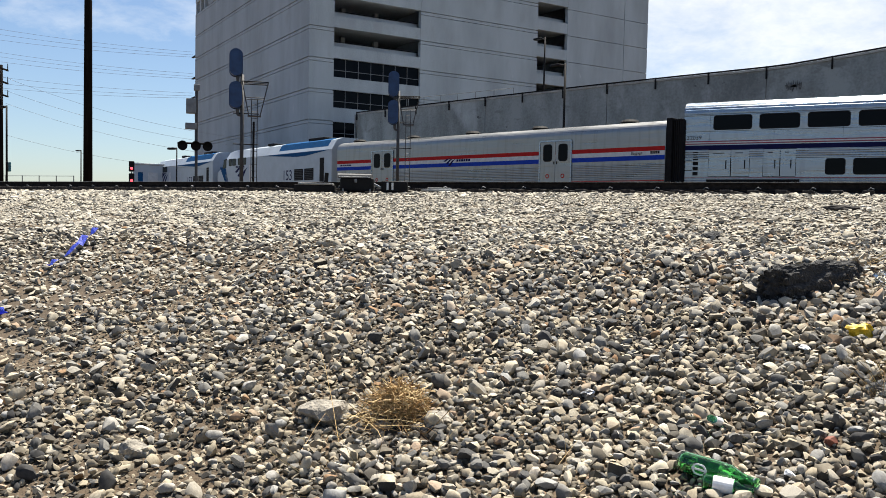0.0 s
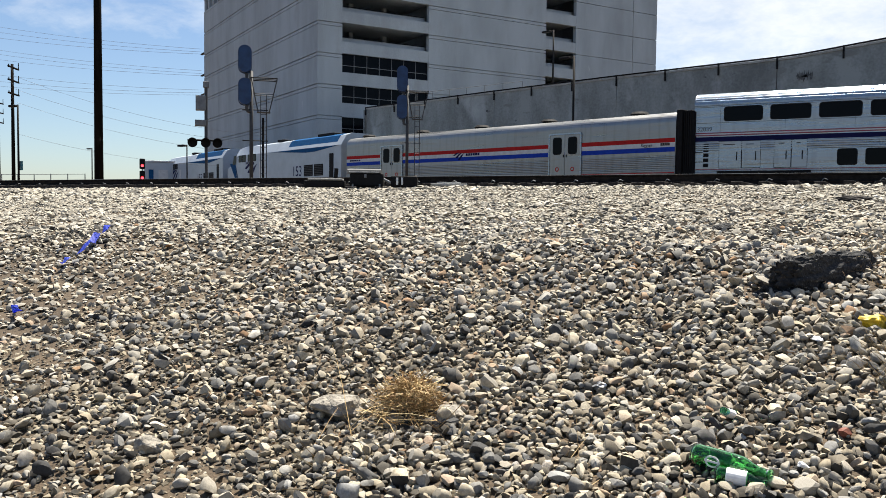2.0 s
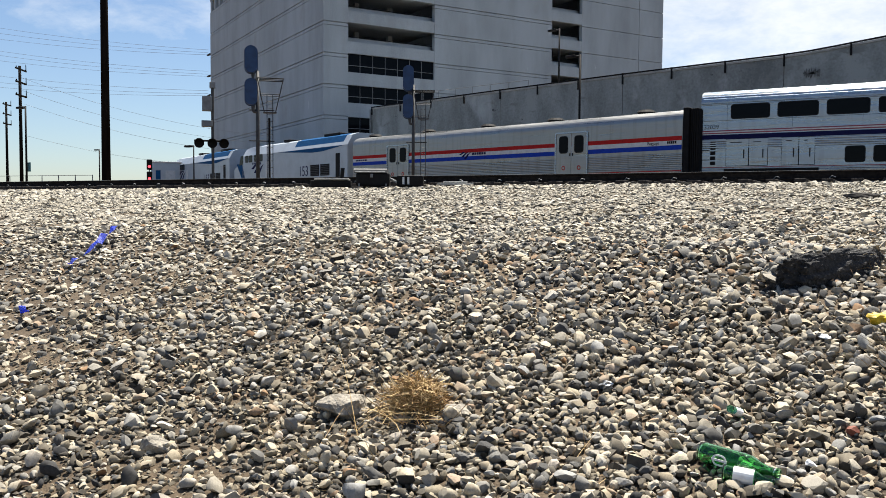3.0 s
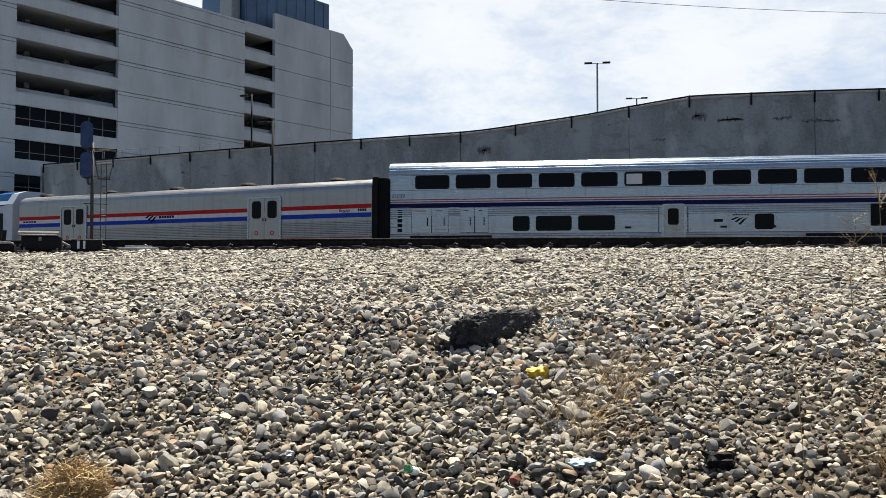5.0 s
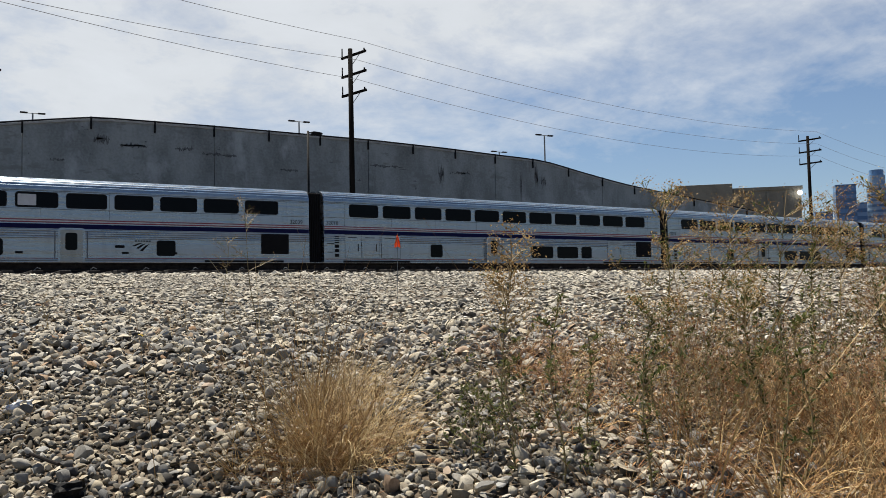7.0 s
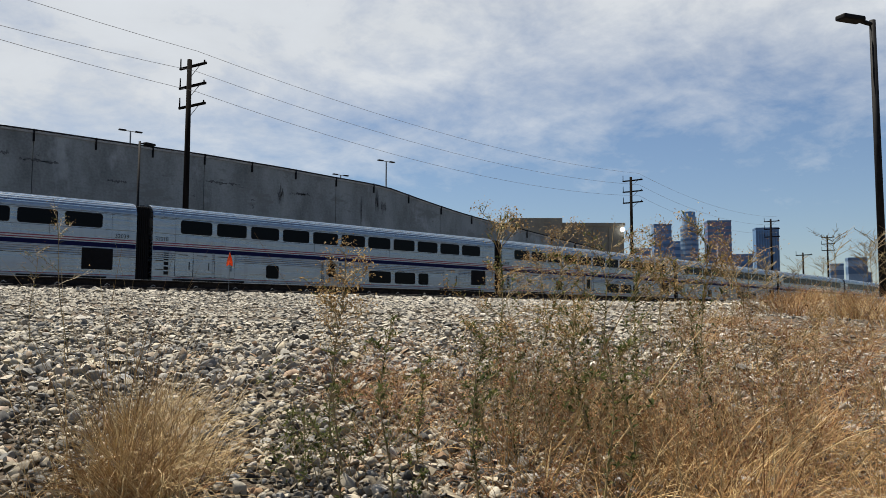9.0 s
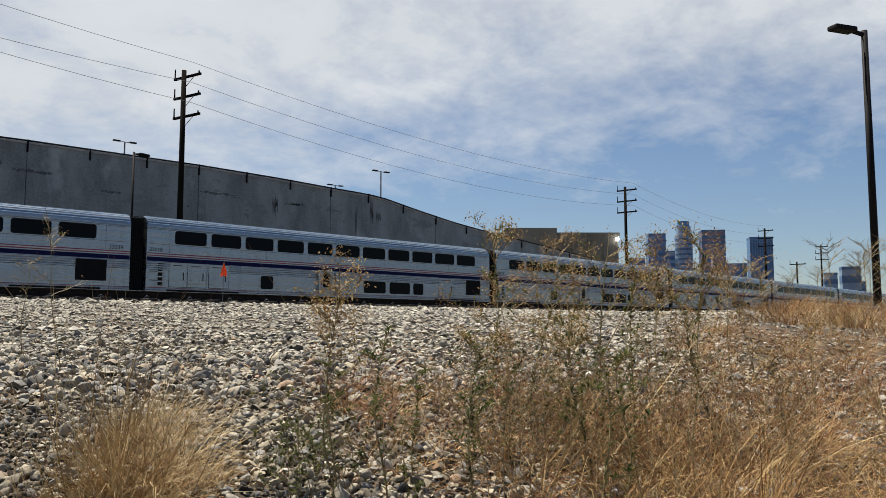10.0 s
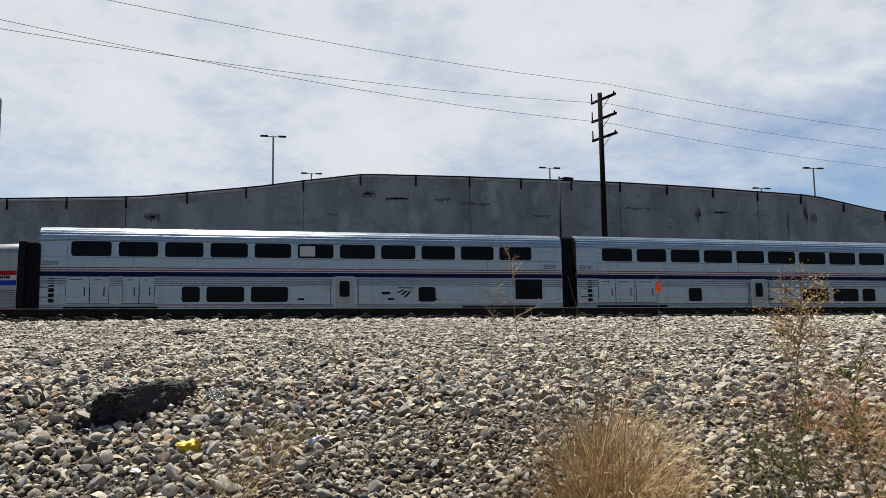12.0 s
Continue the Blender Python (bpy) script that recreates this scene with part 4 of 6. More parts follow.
LINE = [(-31.56, 24.6, 13.9), (20.66, 45.18, 14.1), (73.2, 51.7, 14.1), (120.5, 59.9, 14.2)]
for k, (x, y, top) in enumerate(LINE):
    a = LINE[max(0, k - 1)]
    c = LINE[min(len(LINE) - 1, k + 1)]
    utility_pole(x, y, top, math.degrees(math.atan2(c[1] - a[1], c[0] - a[0])) + 90)
utility_pole(152.0, 65.0, 14.2, 100, 0.16)
utility_pole(118.0, 54.0, 8.6, 95, 0.14, 1)
for x, y in ((-71.5, 46.6), (-98.0, 62.0)):
    utility_pole(x, y, 11.8, 125, 0.15)


def cable(a, b, sag, r=0.017, n=16):
    bm = B()
    a, b = Vector(a), Vector(b)
    pts = [a.lerp(b, k / n) - Vector((0, 0, 4 * sag * (k / n) * (1 - k / n))) for k in range(n + 1)]
    rings = []
    side = (b - a).normalized().cross(Vector((0, 0, 1)))
    for p in pts:
        rings.append([bm.verts.new(p + side * (r * math.cos(t)) + Vector((0, 0, r * math.sin(t)))) for t in (0.5, 2.6, 4.7)])
    for p, q in zip(rings, rings[1:]):
        for i in range(3):
            bm.faces.new((p[i], q[i], q[(i + 1) % 3], p[(i + 1) % 3]))
    bm.faces.new(rings[0])
    bm.faces.new(rings[-1][::-1])
    bmesh.ops.recalc_face_normals(bm, faces=bm.faces)
    return bm


for (x0, y0, t0), (x1, y1, t1) in zip(LINE, LINE[1:]):
    for k, (off, dz, slip) in enumerate(((-1.0, 0.27, -0.3), (-1.0, -0.93, -1.45), (-1.0, -2.11, 1.45))):
        first = slip if x0 < -30 else 0.0
        tagged(obj("power_cable", cable((x0, y0 + off, t0 + dz + first), (x1, y1 + off, t1 + dz), 1.15 + 0.12 * k, 0.013), M_wire), "thin sagging overhead power cable between poles", "cable", "overhead cables")
# bundle running from the building's far corner across the sky
for row, (z0, z1) in enumerate(((27.5, 21.1), (26.6, 20.7), (25.6, 20.4), (23.9, 18.1), (23.2, 17.7), (22.3, 17.4), (19.9, 15.4), (18.8, 15.0), (18.0, 14.7))):
    tagged(obj("power_cable", cable((-130.0, 75.0 + row * 0.1, z0), (-87.4, 85.2, z1), 0.5, 0.02), M_wire), "thin overhead cable crossing the sky", "cable", "overhead cables")
for z in (20.7, 17.7, 15.0):
    part("cable_bracket", box(B(), -0.1, 0.2, DEP, DEP + 1.6, z - 0.2, z - 0.05), M_black, bld, "dark steel cable bracket")
for row, (z0, z1) in enumerate(((10.8, 5.6), (9.6, 4.9), (8.4, 3.9), (5.5, 2.8))):
    tagged(obj("power_cable", cable((-71.5, 46.6 + row * 0.2, z0), (-52.0, 58.0 + row * 0.2, z1), 0.8, 0.013), M_wire), "thin overhead cable sloping down", "cable", "overhead cables")


def arm_lamp(x, y, top, turn, base=-0.25, r=0.08, reach=1.0, label="dark steel street lamp with flat head", head=0.7):
    p = thing("street_lamp", label, "street lamp", pose(x, y, base, 0, 0, turn), "street lamps")
    h = top - base
    part("pole", rod(B(), (0, 0, 0), (0, 0, h), r, r * 0.8, 10), M_black, p, smooth=True)
    part("arm", rod(B(), (0, 0, h - 0.12), (reach * 0.5, 0, h - 0.05), r * 0.6, n=8), M_black, p)
    part("lamp_head", box(B(), reach * 0.35, reach * 0.35 + head, -0.17, 0.17, h - 0.12, h + 0.02, 0.04), M_black, p, "flat dark lamp head")
    part("base_plate", box(B(), -0.2, 0.2, -0.2, 0.2, 0, 0.12, 0.02), M_galv, p)
    return p


def twin_lamp(x, y, top):
    p = thing("street_lamp", "slim twin-headed lamp post beyond the ramp wall", "street lamp", pose(x, y, -0.25), "twin lamps on the ramp")
    h = top + 0.25
    part("pole", rod(B(), (0, 0, 0), (0, 0, h), 0.10, 0.07, 8), M_galv, p)
    part("arm", rod(B(), (-0.7, 0, h), (0.7, 0, h), 0.04, n=6), M_galv, p)
    for s in (-1, 1):
        part("lamp_head", box(B(), s * 0.75 - 0.32, s * 0.75 + 0.32, -0.16, 0.16, h - 0.04, h + 0.08, 0.03), M_black, p)


for x, y, top in ((2.0, 70.1, 16.86), (6.3, 84.9, 16.86), (28.63, 74.87, 16.1), (55.0, 79.3, 15.7), (52.4, 67.3, 15.3), (101.0, 95.5, 14.8)):
    twin_lamp(x, y, top)
arm_lamp(18.4, 46.5, 9.15, 20)
arm_lamp(-17.7, 46.9, 8.28, 160)
arm_lamp(-23.3, 57.4, 12.35, 160, 7.0, 0.07, label="rust-brown lamp post on the ramp")
arm_lamp(22.8, 8.4, 6.95, 158, -0.45, 0.10, 1.1, "tall dark lamp post beside the track", 0.72)
sign_post = arm_lamp(-50.1, 33.0, 5.5, 170, -0.25, 0.07)
part("sign_plate", box(B(), -0.32, 0.32, -0.14, -0.10, 1.55, 2.15, 0.02), M_teal, sign_post, "small teal sign plate")
arm_lamp(-43.7, 41.2, 3.35, 170, -0.25, 0.05, 0.7)
arm_lamp(-87.2, 67.0, 6.0, 170, -0.25, 0.08)


def signal_mast(x, y, heads, top, turn, ladder_side=1):
    s = thing("railway_signal", "railway signal mast with two blue-grey oval heads and ladder", "signal", pose(x, y, -0.25, 0, 0, turn), "signal masts")
    part("mast", rod(B(), (0, 0, 0), (0, 0, top + 0.25), 0.085, n=12), M_mast, s, "galvanised steel mast", True)
    part("base", box(B(), -0.35, 0.35, -0.35, 0.35, 0, 0.3, 0.03), M_mast, s)
    for z0, z1 in heads:
        zc, hh, w = (z0 + z1) / 2 + 0.25, (z1 - z0), 0.27
        h = part("signal_head", slab(B(), rounded(-0.28 - w, -0.28 + w, zc - hh / 2, zc + hh / 2, w * 0.98, 6), -0.32, -0.02), M_signal, s, "blue-grey oval signal housing seen from behind", False)
        part("housing_rim", ring(B(), rounded(-0.28 - w - 0.03, -0.28 + w + 0.03, zc - hh / 2 - 0.03, zc + hh / 2 + 0.03, w * 0.98, 6), rounded(-0.28 - w, -0.28 + w, zc - hh / 2, zc + hh / 2, w * 0.95, 6), -0.05, 0.02), M_signal, h)
        bb = B()
        rod(bb, (-0.2, -0.1, zc - hh / 2 - 0.02), (-0.2, -0.1, zc - hh / 2 - 0.28), 0.09, 0.06, 10)
        rod(bb, (-0.2, -0.1, zc - hh / 2 - 0.28), (0.0, 0, zc - hh / 2 - 0.3), 0.06, n=10)
        part("bracket", bb, M_mast, h, "pale elbow bracket")
    lx = 0.55
    lad = part("ladder", rod(B(), (lx - 0.13, 0, 0.1), (lx - 0.13, 0, top - 0.8), 0.022, n=6), M_mast, s, "narrow steel ladder")
    part("stile", rod(B(), (lx + 0.13, 0, 0.1), (lx + 0.13, 0, top - 0.8), 0.022, n=6), M_mast, lad)
    for k in range(int((top - 1.0) / 0.3)):
        part("rung", rod(B(), (lx - 0.13, 0, 0.3 + 0.3 * k), (lx + 0.13, 0, 0.3 + 0.3 * k), 0.013, n=5), M_mast, lad)
    pf = part("platform", box(B(), 0.25, 0.85, -0.22, 0.22, top - 1.62, top - 1.59), M_mast, s, "small grated maintenance platform")
    upper, lower = [(0.0, -0.42), (1.15, -0.42), (1.15, 0.42), (0.0, 0.42)], [(0.3, -0.2), (0.8, -0.2), (0.8, 0.2), (0.3, 0.2)]
    for k in range(4):
        a, c, d, e = upper[k], upper[(k + 1) % 4], lower[k], lower[(k + 1) % 4]
        part("guard_rail", rod(B(), (*a, top - 0.1), (*c, top - 0.1), 0.026, n=6), M_black, pf)
        part("guard_rail", rod(B(), ((a[0] + d[0]) / 2, (a[1] + d[1]) / 2, top - 0.8), ((c[0] + e[0]) / 2, (c[1] + e[1]) / 2, top - 0.8), 0.02, n=6), M_mast, pf)
        part("stay", rod(B(), (*a, top - 0.1), (*d, top - 1.6), 0.022, n=6), M_mast, pf)
    part("guard_rail", rod(B(), (0.0, 0, top - 0.1), (1.15, 0, top - 0.1), 0.02, n=6), M_black, pf)
    for zz in (top - 1.5, top - 2.9):
        part("cross_bracket", rod(B(), (-0.4, 0, zz), (0.75, 0, zz), 0.025, n=6), M_black, s)
    return s


signal_mast(-26.37, 28.73, ((5.2, 6.42), (3.75, 4.95)), 5.3, 42)
signal_mast(-24.4, 39.0, ((5.55, 6.93), (4.05, 5.35)), 5.9, 32)
b = rod(B(), (-26.0, 29.1, -0.25), (-26.0, 29.1, 3.2), 0.05, n=8)
tagged(obj("pipe_post", b, M_black), "slim black post beside the signal mast", "post")

cs = thing("crossing_signal", "crossing signal with three hooded black round lamps", "signal", pose(-25.66, 25.25, -0.25, 0, 0, 46))
part("mast", rod(B(), (0, 0, 0), (0, 0, 4.4), 0.06, n=10), M_mast, cs)
part("cross_tube", rod(B(), (-0.75, 0, 2.12), (0.6, 0, 2.12), 0.04, n=8), M_black, cs)
for xx in (-0.55, -0.02, 0.45):
    l = part("lamp", rod(B(), (xx, -0.12, 2.02), (xx, 0.05, 2.02), 0.2, n=20), M_black, cs, "round black lamp with backing disc")
    bm = B()
    for k in range(9):
        a0, a1 = radians(20 * k), radians(20 * (k + 1))
        for r0, r1 in ((0.17, 0.185),):
            p = [bm.verts.new((xx + r * math.cos(a), yy, 2.02 + r * math.sin(a))) for a, yy, r in ((a0, -0.12, r0), (a1, -0.12, r0), (a1, -0.42, r0), (a0, -0.42, r0))]
            bm.faces.new(p)
    part("hood", bm, M_black, l)
part("box_upper", box(B(), -0.42, -0.02, -0.2, 0.15, 3.35, 3.95, 0.02), M_galv, cs, "grey equipment box")
part("box_lower", box(B(), -0.45, 0.0, -0.2, 0.15, 2.7, 2.95, 0.02), M_galv, cs, "grey equipment box")
part("finial", box(B(), -0.12, 0.12, -0.1, 0.1, 4.3, 4.55, 0.02), M_galv, cs)

# switch machine beside the near rail
sw = thing("switch_machine", "low black electric switch machine with metal cover", "switch machine", pose(-11.85, 17.0, -0.36, 0, 0, 30))
part("housing", box(B(), -0.36, 0.46, -0.32, 0.32, 0.02, 0.36, 0.05), M_black, sw)
part("cover", prism(B(), [(-0.34, 0.36), (-0.30, 0.43), (-0.18, 0.465), (0.18, 0.465), (0.30, 0.43), (0.34, 0.36)], -0.42, 0.40), M_mast, sw, "domed grey metal cover")
part("hinge", rod(B(), (-0.38, -0.345, 0.37), (0.36, -0.345, 0.37), 0.016, n=8), M_galv, sw)
part("padlock", box(B(), 0.0, 0.06, -0.37, -0.33, 0.24, 0.33, 0.01), M_galv, sw)
part("conduit", rod(B(), (0.46, -0.2, 0.22), (0.66, -0.2, 0.12), 0.03, n=8), M_galv, sw)
for xx in (-0.28, 0.38):
    part("mounting_bolt", rod(B(), (xx, -0.36, 0.02), (xx, -0.36, 0.09), 0.022, n=6), M_galv, sw)
part("motor_case", box(B(), 0.64, 1.3, -0.25, 0.25, 0.02, 0.30, 0.04), M_black, sw)
part("side_case", box(B(), -1.5, -0.5, -0.22, 0.22, 0.0, 0.17, 0.03), M_black, sw)
part("side_cover", box(B(), -1.4, -0.55, -0.24, 0.2, 0.17, 0.22, 0.02), M_cop, sw, "weathered pale plate")
part("throw_lever", rod(B(), (-0.75, 0, 0.1), (-0.72, 0, 0.48), 0.05, n=8), M_black, sw)
for k, xx in enumerate((0.78, 0.9)):
    part("label_plate", box(B(), xx, xx + 0.05, -0.265, -0.25, 0.08, 0.26), M_white, sw)
part("connecting_rod", rod(B(), (-0.1, 0.2, 0.1), (-0.1, 2.6, 0.12), 0.04, n=8), M_rust, sw)
for xx in (-0.3, 0.4):
    part("mounting_tie", box(B(), xx - 0.12, xx + 0.12, -0.6, 2.8, -0.12, 0.02, 0.01), M_tie, sw)
b = B()
box(b, -0.45, 0.45, -0.2, 0.2, 0.0, 0.06, 0.015)
box(b, -0.3, 0.3, -0.15, 0.15, 0.06, 0.1, 0.015)
j = tagged(obj("junction_cover", b, M_cop), "flat pale concrete junction cover in the ballast", "cover")
j.matrix_basis = pose(-10.1, 18.15, -0.29, 0, 0, 28)

# equipment cabinet, small red signal and fence beyond the yard
cab = thing("equipment_cabinet", "pale grey trackside equipment cabinet with door", "cabinet", pose(-71.0, 63.1, -0.25, 0, 0, 45))
part("body", box(B(), -1.6, 1.6, -1.0, 1.0, 0, 4.0, 0.05), M_loco, cab)
part("roof", box(B(), -1.7, 1.7, -1.1, 1.1, 4.0, 4.15, 0.03), M_white, cab)
part("door", box(B(), -0.1, 0.9, -1.03, -1.0, 0.3, 3.2, 0.01), M_white, cab)
part("sign_panel", box(B(), -1.1, -0.6, -1.02, -1.0, 2.2, 3.2), M_lblue, cab)


def glow_mat(name, color, strength):
    m = bpy.data.materials.new(name)
    m.use_nodes = True
    bb = m.node_tree.nodes["Principled BSDF"]
    bb.inputs["Base Color"].default_value = (*color, 1)
    bb.inputs["Emission Color"].default_value = (*color, 1)
    bb.inputs["Emission Strength"].default_value = strength
    return m


M_redlight = glow_mat("red signal light", (1.0, 0.03, 0.04), 2.5)
M_whitelight = glow_mat("bright lamp", (1.0, 0.98, 0.94), 6.0)
rs = thing("dwarf_signal", "small black signal showing two red lights", "signal", pose(-60.8, 52.0, -0.25, 0, 0, 49))
part("mast", rod(B(), (0, 0, 0), (0, 0, 3.0), 0.05, n=8), M_galv, rs)
for zz in (1.85, 2.95):
    h = part("signal_head", box(B(), -0.24, 0.24, -0.15, 0.1, zz - 0.3, zz + 0.65, 0.08), M_black, rs)
    part("lens", rod(B(), (0, -0.19, zz), (0, -0.14, zz), 0.12, n=14), M_redlight, h, "lit red lens")
fence = thing("chain_link_fence", "galvanised post and wire fence beyond the yard", "fence")
for k in range(15):
    px, py = -74.0 - 3.0 * k * 0.75, 56.0 - 3.0 * k * 0.12
    part("post", rod(B(), (px, py, -0.25), (px, py, 2.3), 0.05, n=6), M_galv, fence)
    if k < 14:
        for zz in (2.25, 1.4, 0.6):
            part("rail", rod(B(), (px, py, zz), (px - 2.25, py - 0.36, zz), 0.03, n=5), M_galv, fence)

# signal gantry down the line
gt = thing("signal_gantry", "galvanised truss signal gantry over the far tracks", "gantry")
for zz in (2.4, 3.1):
    part("chord", rod(B(), (62, 21.0, zz), (66, 9.0, zz), 0.08, n=6), M_galv, gt)
for k in range(9):
    f, g = k / 9, (k + 1) / 9
    a, c = (2.4, 3.1) if k % 2 else (3.1, 2.4)
    part("web", rod(B(), (62 + 4 * f, 21 - 12 * f, a), (62 + 4 * g, 21 - 12 * g, c), 0.05, n=5), M_galv, gt)
part("column", box(B(), 61.7, 62.3, 20.7, 21.3, -0.25, 3.5, 0.02), M_galv, gt)
part("column", box(B(), 65.7, 66.3, 8.7, 9.3, -0.25, 3.5, 0.02), M_galv, gt)

# ---- distance ----
def tower(x, y, w, d, h, turn, material, label, bands=0, fins=0, dark=None):
    t = thing("office_tower", label, "skyscraper", pose(x, y, -0.25, 0, 0, turn), "downtown towers")
    part("body", box(B(), -w / 2, w / 2, -d / 2, d / 2, 0, h), material, t)
    for k in range(bands):
        z = h * 0.25 + h * 0.72 * k / bands
        part("window_band", box(B(), -w / 2 - 0.4, w / 2 + 0.4, -d / 2 - 0.4, d / 2 + 0.4, z, z + h * 0.72 / bands * 0.5), dark, t)
    for k in range(fins):
        xx = -w / 2 + w * (k + 0.25) / fins
        part("fin", box(B(), xx, xx + w / fins * 0.45, -d / 2 - 0.9, -d / 2, h * 0.2, h * 0.96), dark, t)
    part("roof_parapet", box(B(), -w / 2 - 0.5, w / 2 + 0.5, -d / 2 - 0.5, d / 2 + 0.5, h - 5, h - 0.5), dark or material, t)
    return t


# distance haze is mixed into these tower colours as a blue tint
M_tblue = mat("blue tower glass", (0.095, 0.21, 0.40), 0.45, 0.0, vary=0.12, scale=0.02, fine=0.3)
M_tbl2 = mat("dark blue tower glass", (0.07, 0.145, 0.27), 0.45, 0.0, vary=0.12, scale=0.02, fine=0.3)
M_tpale_haze = mat("pale tower stone with painted haze", (0.20, 0.30, 0.43), 0.6, vary=0.1, scale=0.02, fine=0.3)
M_tbrown_haze = mat("red-brown granite with painted haze", (0.165, 0.145, 0.22), 0.5, vary=0.12, scale=0.02, fine=0.3)
M_ttan_haze = mat("tan facade with painted haze", (0.19, 0.20, 0.23), 0.7, vary=0.12, scale=0.02, fine=0.3)
M_tan2 = mat("beige rendered wall", (0.20, 0.19, 0.155), 0.9, vary=0.14, scale=0.25, fine=4)
EYE_Z = -0.87


def city(az, width_deg, top_tan, dist, material, label, **kw):
    """A tower in a compass direction (degrees right of +y), as wide as an angle, with a given rise."""
    x, y = dist * math.sin(radians(az)), dist * math.cos(radians(az))
    w = 2 * dist * math.tan(radians(width_deg / 2)) * 0.86
    return tower(x, y, w, w * 0.7, top_tan * dist + EYE_Z + 0.25, -az + 12, material, label, **kw)


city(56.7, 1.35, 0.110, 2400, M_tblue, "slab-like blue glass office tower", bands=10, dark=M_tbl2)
city(60.3, 1.75, 0.112, 2300, M_tbrown_haze, "square red-brown office tower tinted with blue haze", bands=12, dark=M_tbl2)
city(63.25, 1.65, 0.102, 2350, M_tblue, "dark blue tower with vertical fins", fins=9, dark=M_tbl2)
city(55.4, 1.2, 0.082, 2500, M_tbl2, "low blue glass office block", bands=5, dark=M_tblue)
city(57.9, 2.0, 0.089, 2600, M_tpale_haze, "pale grey office block tinted with blue haze", bands=8, dark=M_tbl2)
city(60.6, 0.8, 0.086, 2100, M_ttan_haze, "tan stone office block tinted with blue haze", bands=9, dark=M_tbrown_haze)
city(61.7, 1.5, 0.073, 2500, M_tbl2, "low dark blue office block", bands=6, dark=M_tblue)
city(54.5, 0.9, 0.074, 2300, M_tpale_haze, "low pale office block", bands=6, dark=M_tbl2)
city(67.3, 0.9, 0.060, 2100, M_tpale_haze, "low grey office block", bands=4, dark=M_tbl2)
city(68.45, 1.25, 0.066, 1500, M_tpale_haze, "low pale block with flat roof", bands=3, dark=M_tbl2)
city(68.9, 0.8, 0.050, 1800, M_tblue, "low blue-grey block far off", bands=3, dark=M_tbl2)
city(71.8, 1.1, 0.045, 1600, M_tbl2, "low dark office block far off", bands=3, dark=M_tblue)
rt_x, rt_y = 2400 * math.sin(radians(58.5)), 2400 * math.cos(radians(58.5))
rt = thing("office_tower", "round pale stepped tower with crown", "skyscraper", pose(rt_x, rt_y, -0.25), "downtown towers")
part("body", rod(B(), (0, 0, 0), (0, 0, 258), 24, n=24), M_tpale_haze, rt)
part("upper_body", rod(B(), (0, 0, 258), (0, 0, 282), 20, n=24), M_tpale_haze, rt)
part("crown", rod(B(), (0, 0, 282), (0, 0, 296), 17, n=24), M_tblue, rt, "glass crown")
for k in range(14):
    part("window_band", rod(B(), (0, 0, 60 + 14 * k), (0, 0, 66 + 14 * k), 24.4, n=24), M_tbl2, rt)

wh = thing("warehouse", "long beige flat-roofed warehouse beyond the ramp", "building")
P0, P1 = Vector((87.0, 98.0, 0)), Vector((109.0, 78.5, 0))
u = (P1 - P0).normalized()
ang_w = math.degrees(math.atan2(u.y, u.x))
wh.matrix_basis = pose(P0.x, P0.y, -0.25, 0, 0, ang_w)
LW = (P1 - P0).length
part("wall", box(B(), 0, LW, 0, 25, 0, 14.0), M_tan2, wh)
part("parapet", box(B(), -0.2, LW + 0.2, -0.2, 0.3, 14.0, 14.5), M_tan2, wh)
part("upper_block", box(B(), LW * 0.38, LW * 0.66, -1.5, 8, 0, 15.1, 0.05), M_tan2, wh, "projecting tan block")
for k in range(12):
    part("pilaster", box(B(), LW * k / 12, LW * k / 12 + 0.35, -0.25, 0, 0, 13.6), M_tan2, wh)
part("flood_light", rod(B(), (LW - 0.3, -0.5, 13.4), (LW - 0.3, -0.7, 13.4), 0.32, n=12), M_whitelight, wh, "glaring white floodlight")

# ---- ballast ----
rng = np.random.default_rng(7)


def base_shape(level):
    bm = B()
    bmesh.ops.create_icosphere(bm, subdivisions=level, radius=1.0)
    v = np.array([p.co[:] for p in bm.verts])
    f = np.array([[p.index for p in q.verts] for q in bm.faces])
    bm.free()
    return v, f


def stone_shapes(level, count):
    v0, f = base_shape(level)
    out = []
    for _ in range(count):
        v = v0 * (1 + rng.normal(0, 0.05 if level > 1 else 0.12, (len(v0), 1)))
        for _ in range(10):                      # broken faces
            n = rng.normal(size=3)
            n /= np.linalg.norm(n)
            d = rng.uniform(0.42, 0.82)
            h = v @ n
            v = v - np.outer(np.maximum(h - d, 0) * 0.92, n)
        v = v * np.array([rng.uniform(0.95, 1.3), rng.uniform(0.7, 0.95), rng.uniform(0.5, 0.78)])
        out.append(v / np.abs(v[:, :2]).max())
    return np.array(out), f


def turn_matrices(n, tilt):
    a = rng.uniform(0, 2 * np.pi, n)
    tx, ty = rng.normal(0, tilt, n), rng.normal(0, tilt, n)
    ca, sa, cx, sx, cy, sy = np.cos(a), np.sin(a), np.cos(tx), np.sin(tx), np.cos(ty), np.sin(ty)
    o, l = np.zeros(n), np.ones(n)
    Z = np.stack([ca, -sa, o, sa, ca, o, o, o, l], -1).reshape(n, 3, 3)
    X = np.stack([l, o, o, o, cx, -sx, o, sx, cx], -1).reshape(n, 3, 3)
    Y = np.stack([cy, o, sy, o, l, o, -sy, o, cy], -1).reshape(n, 3, 3)
    return X @ Y @ Z


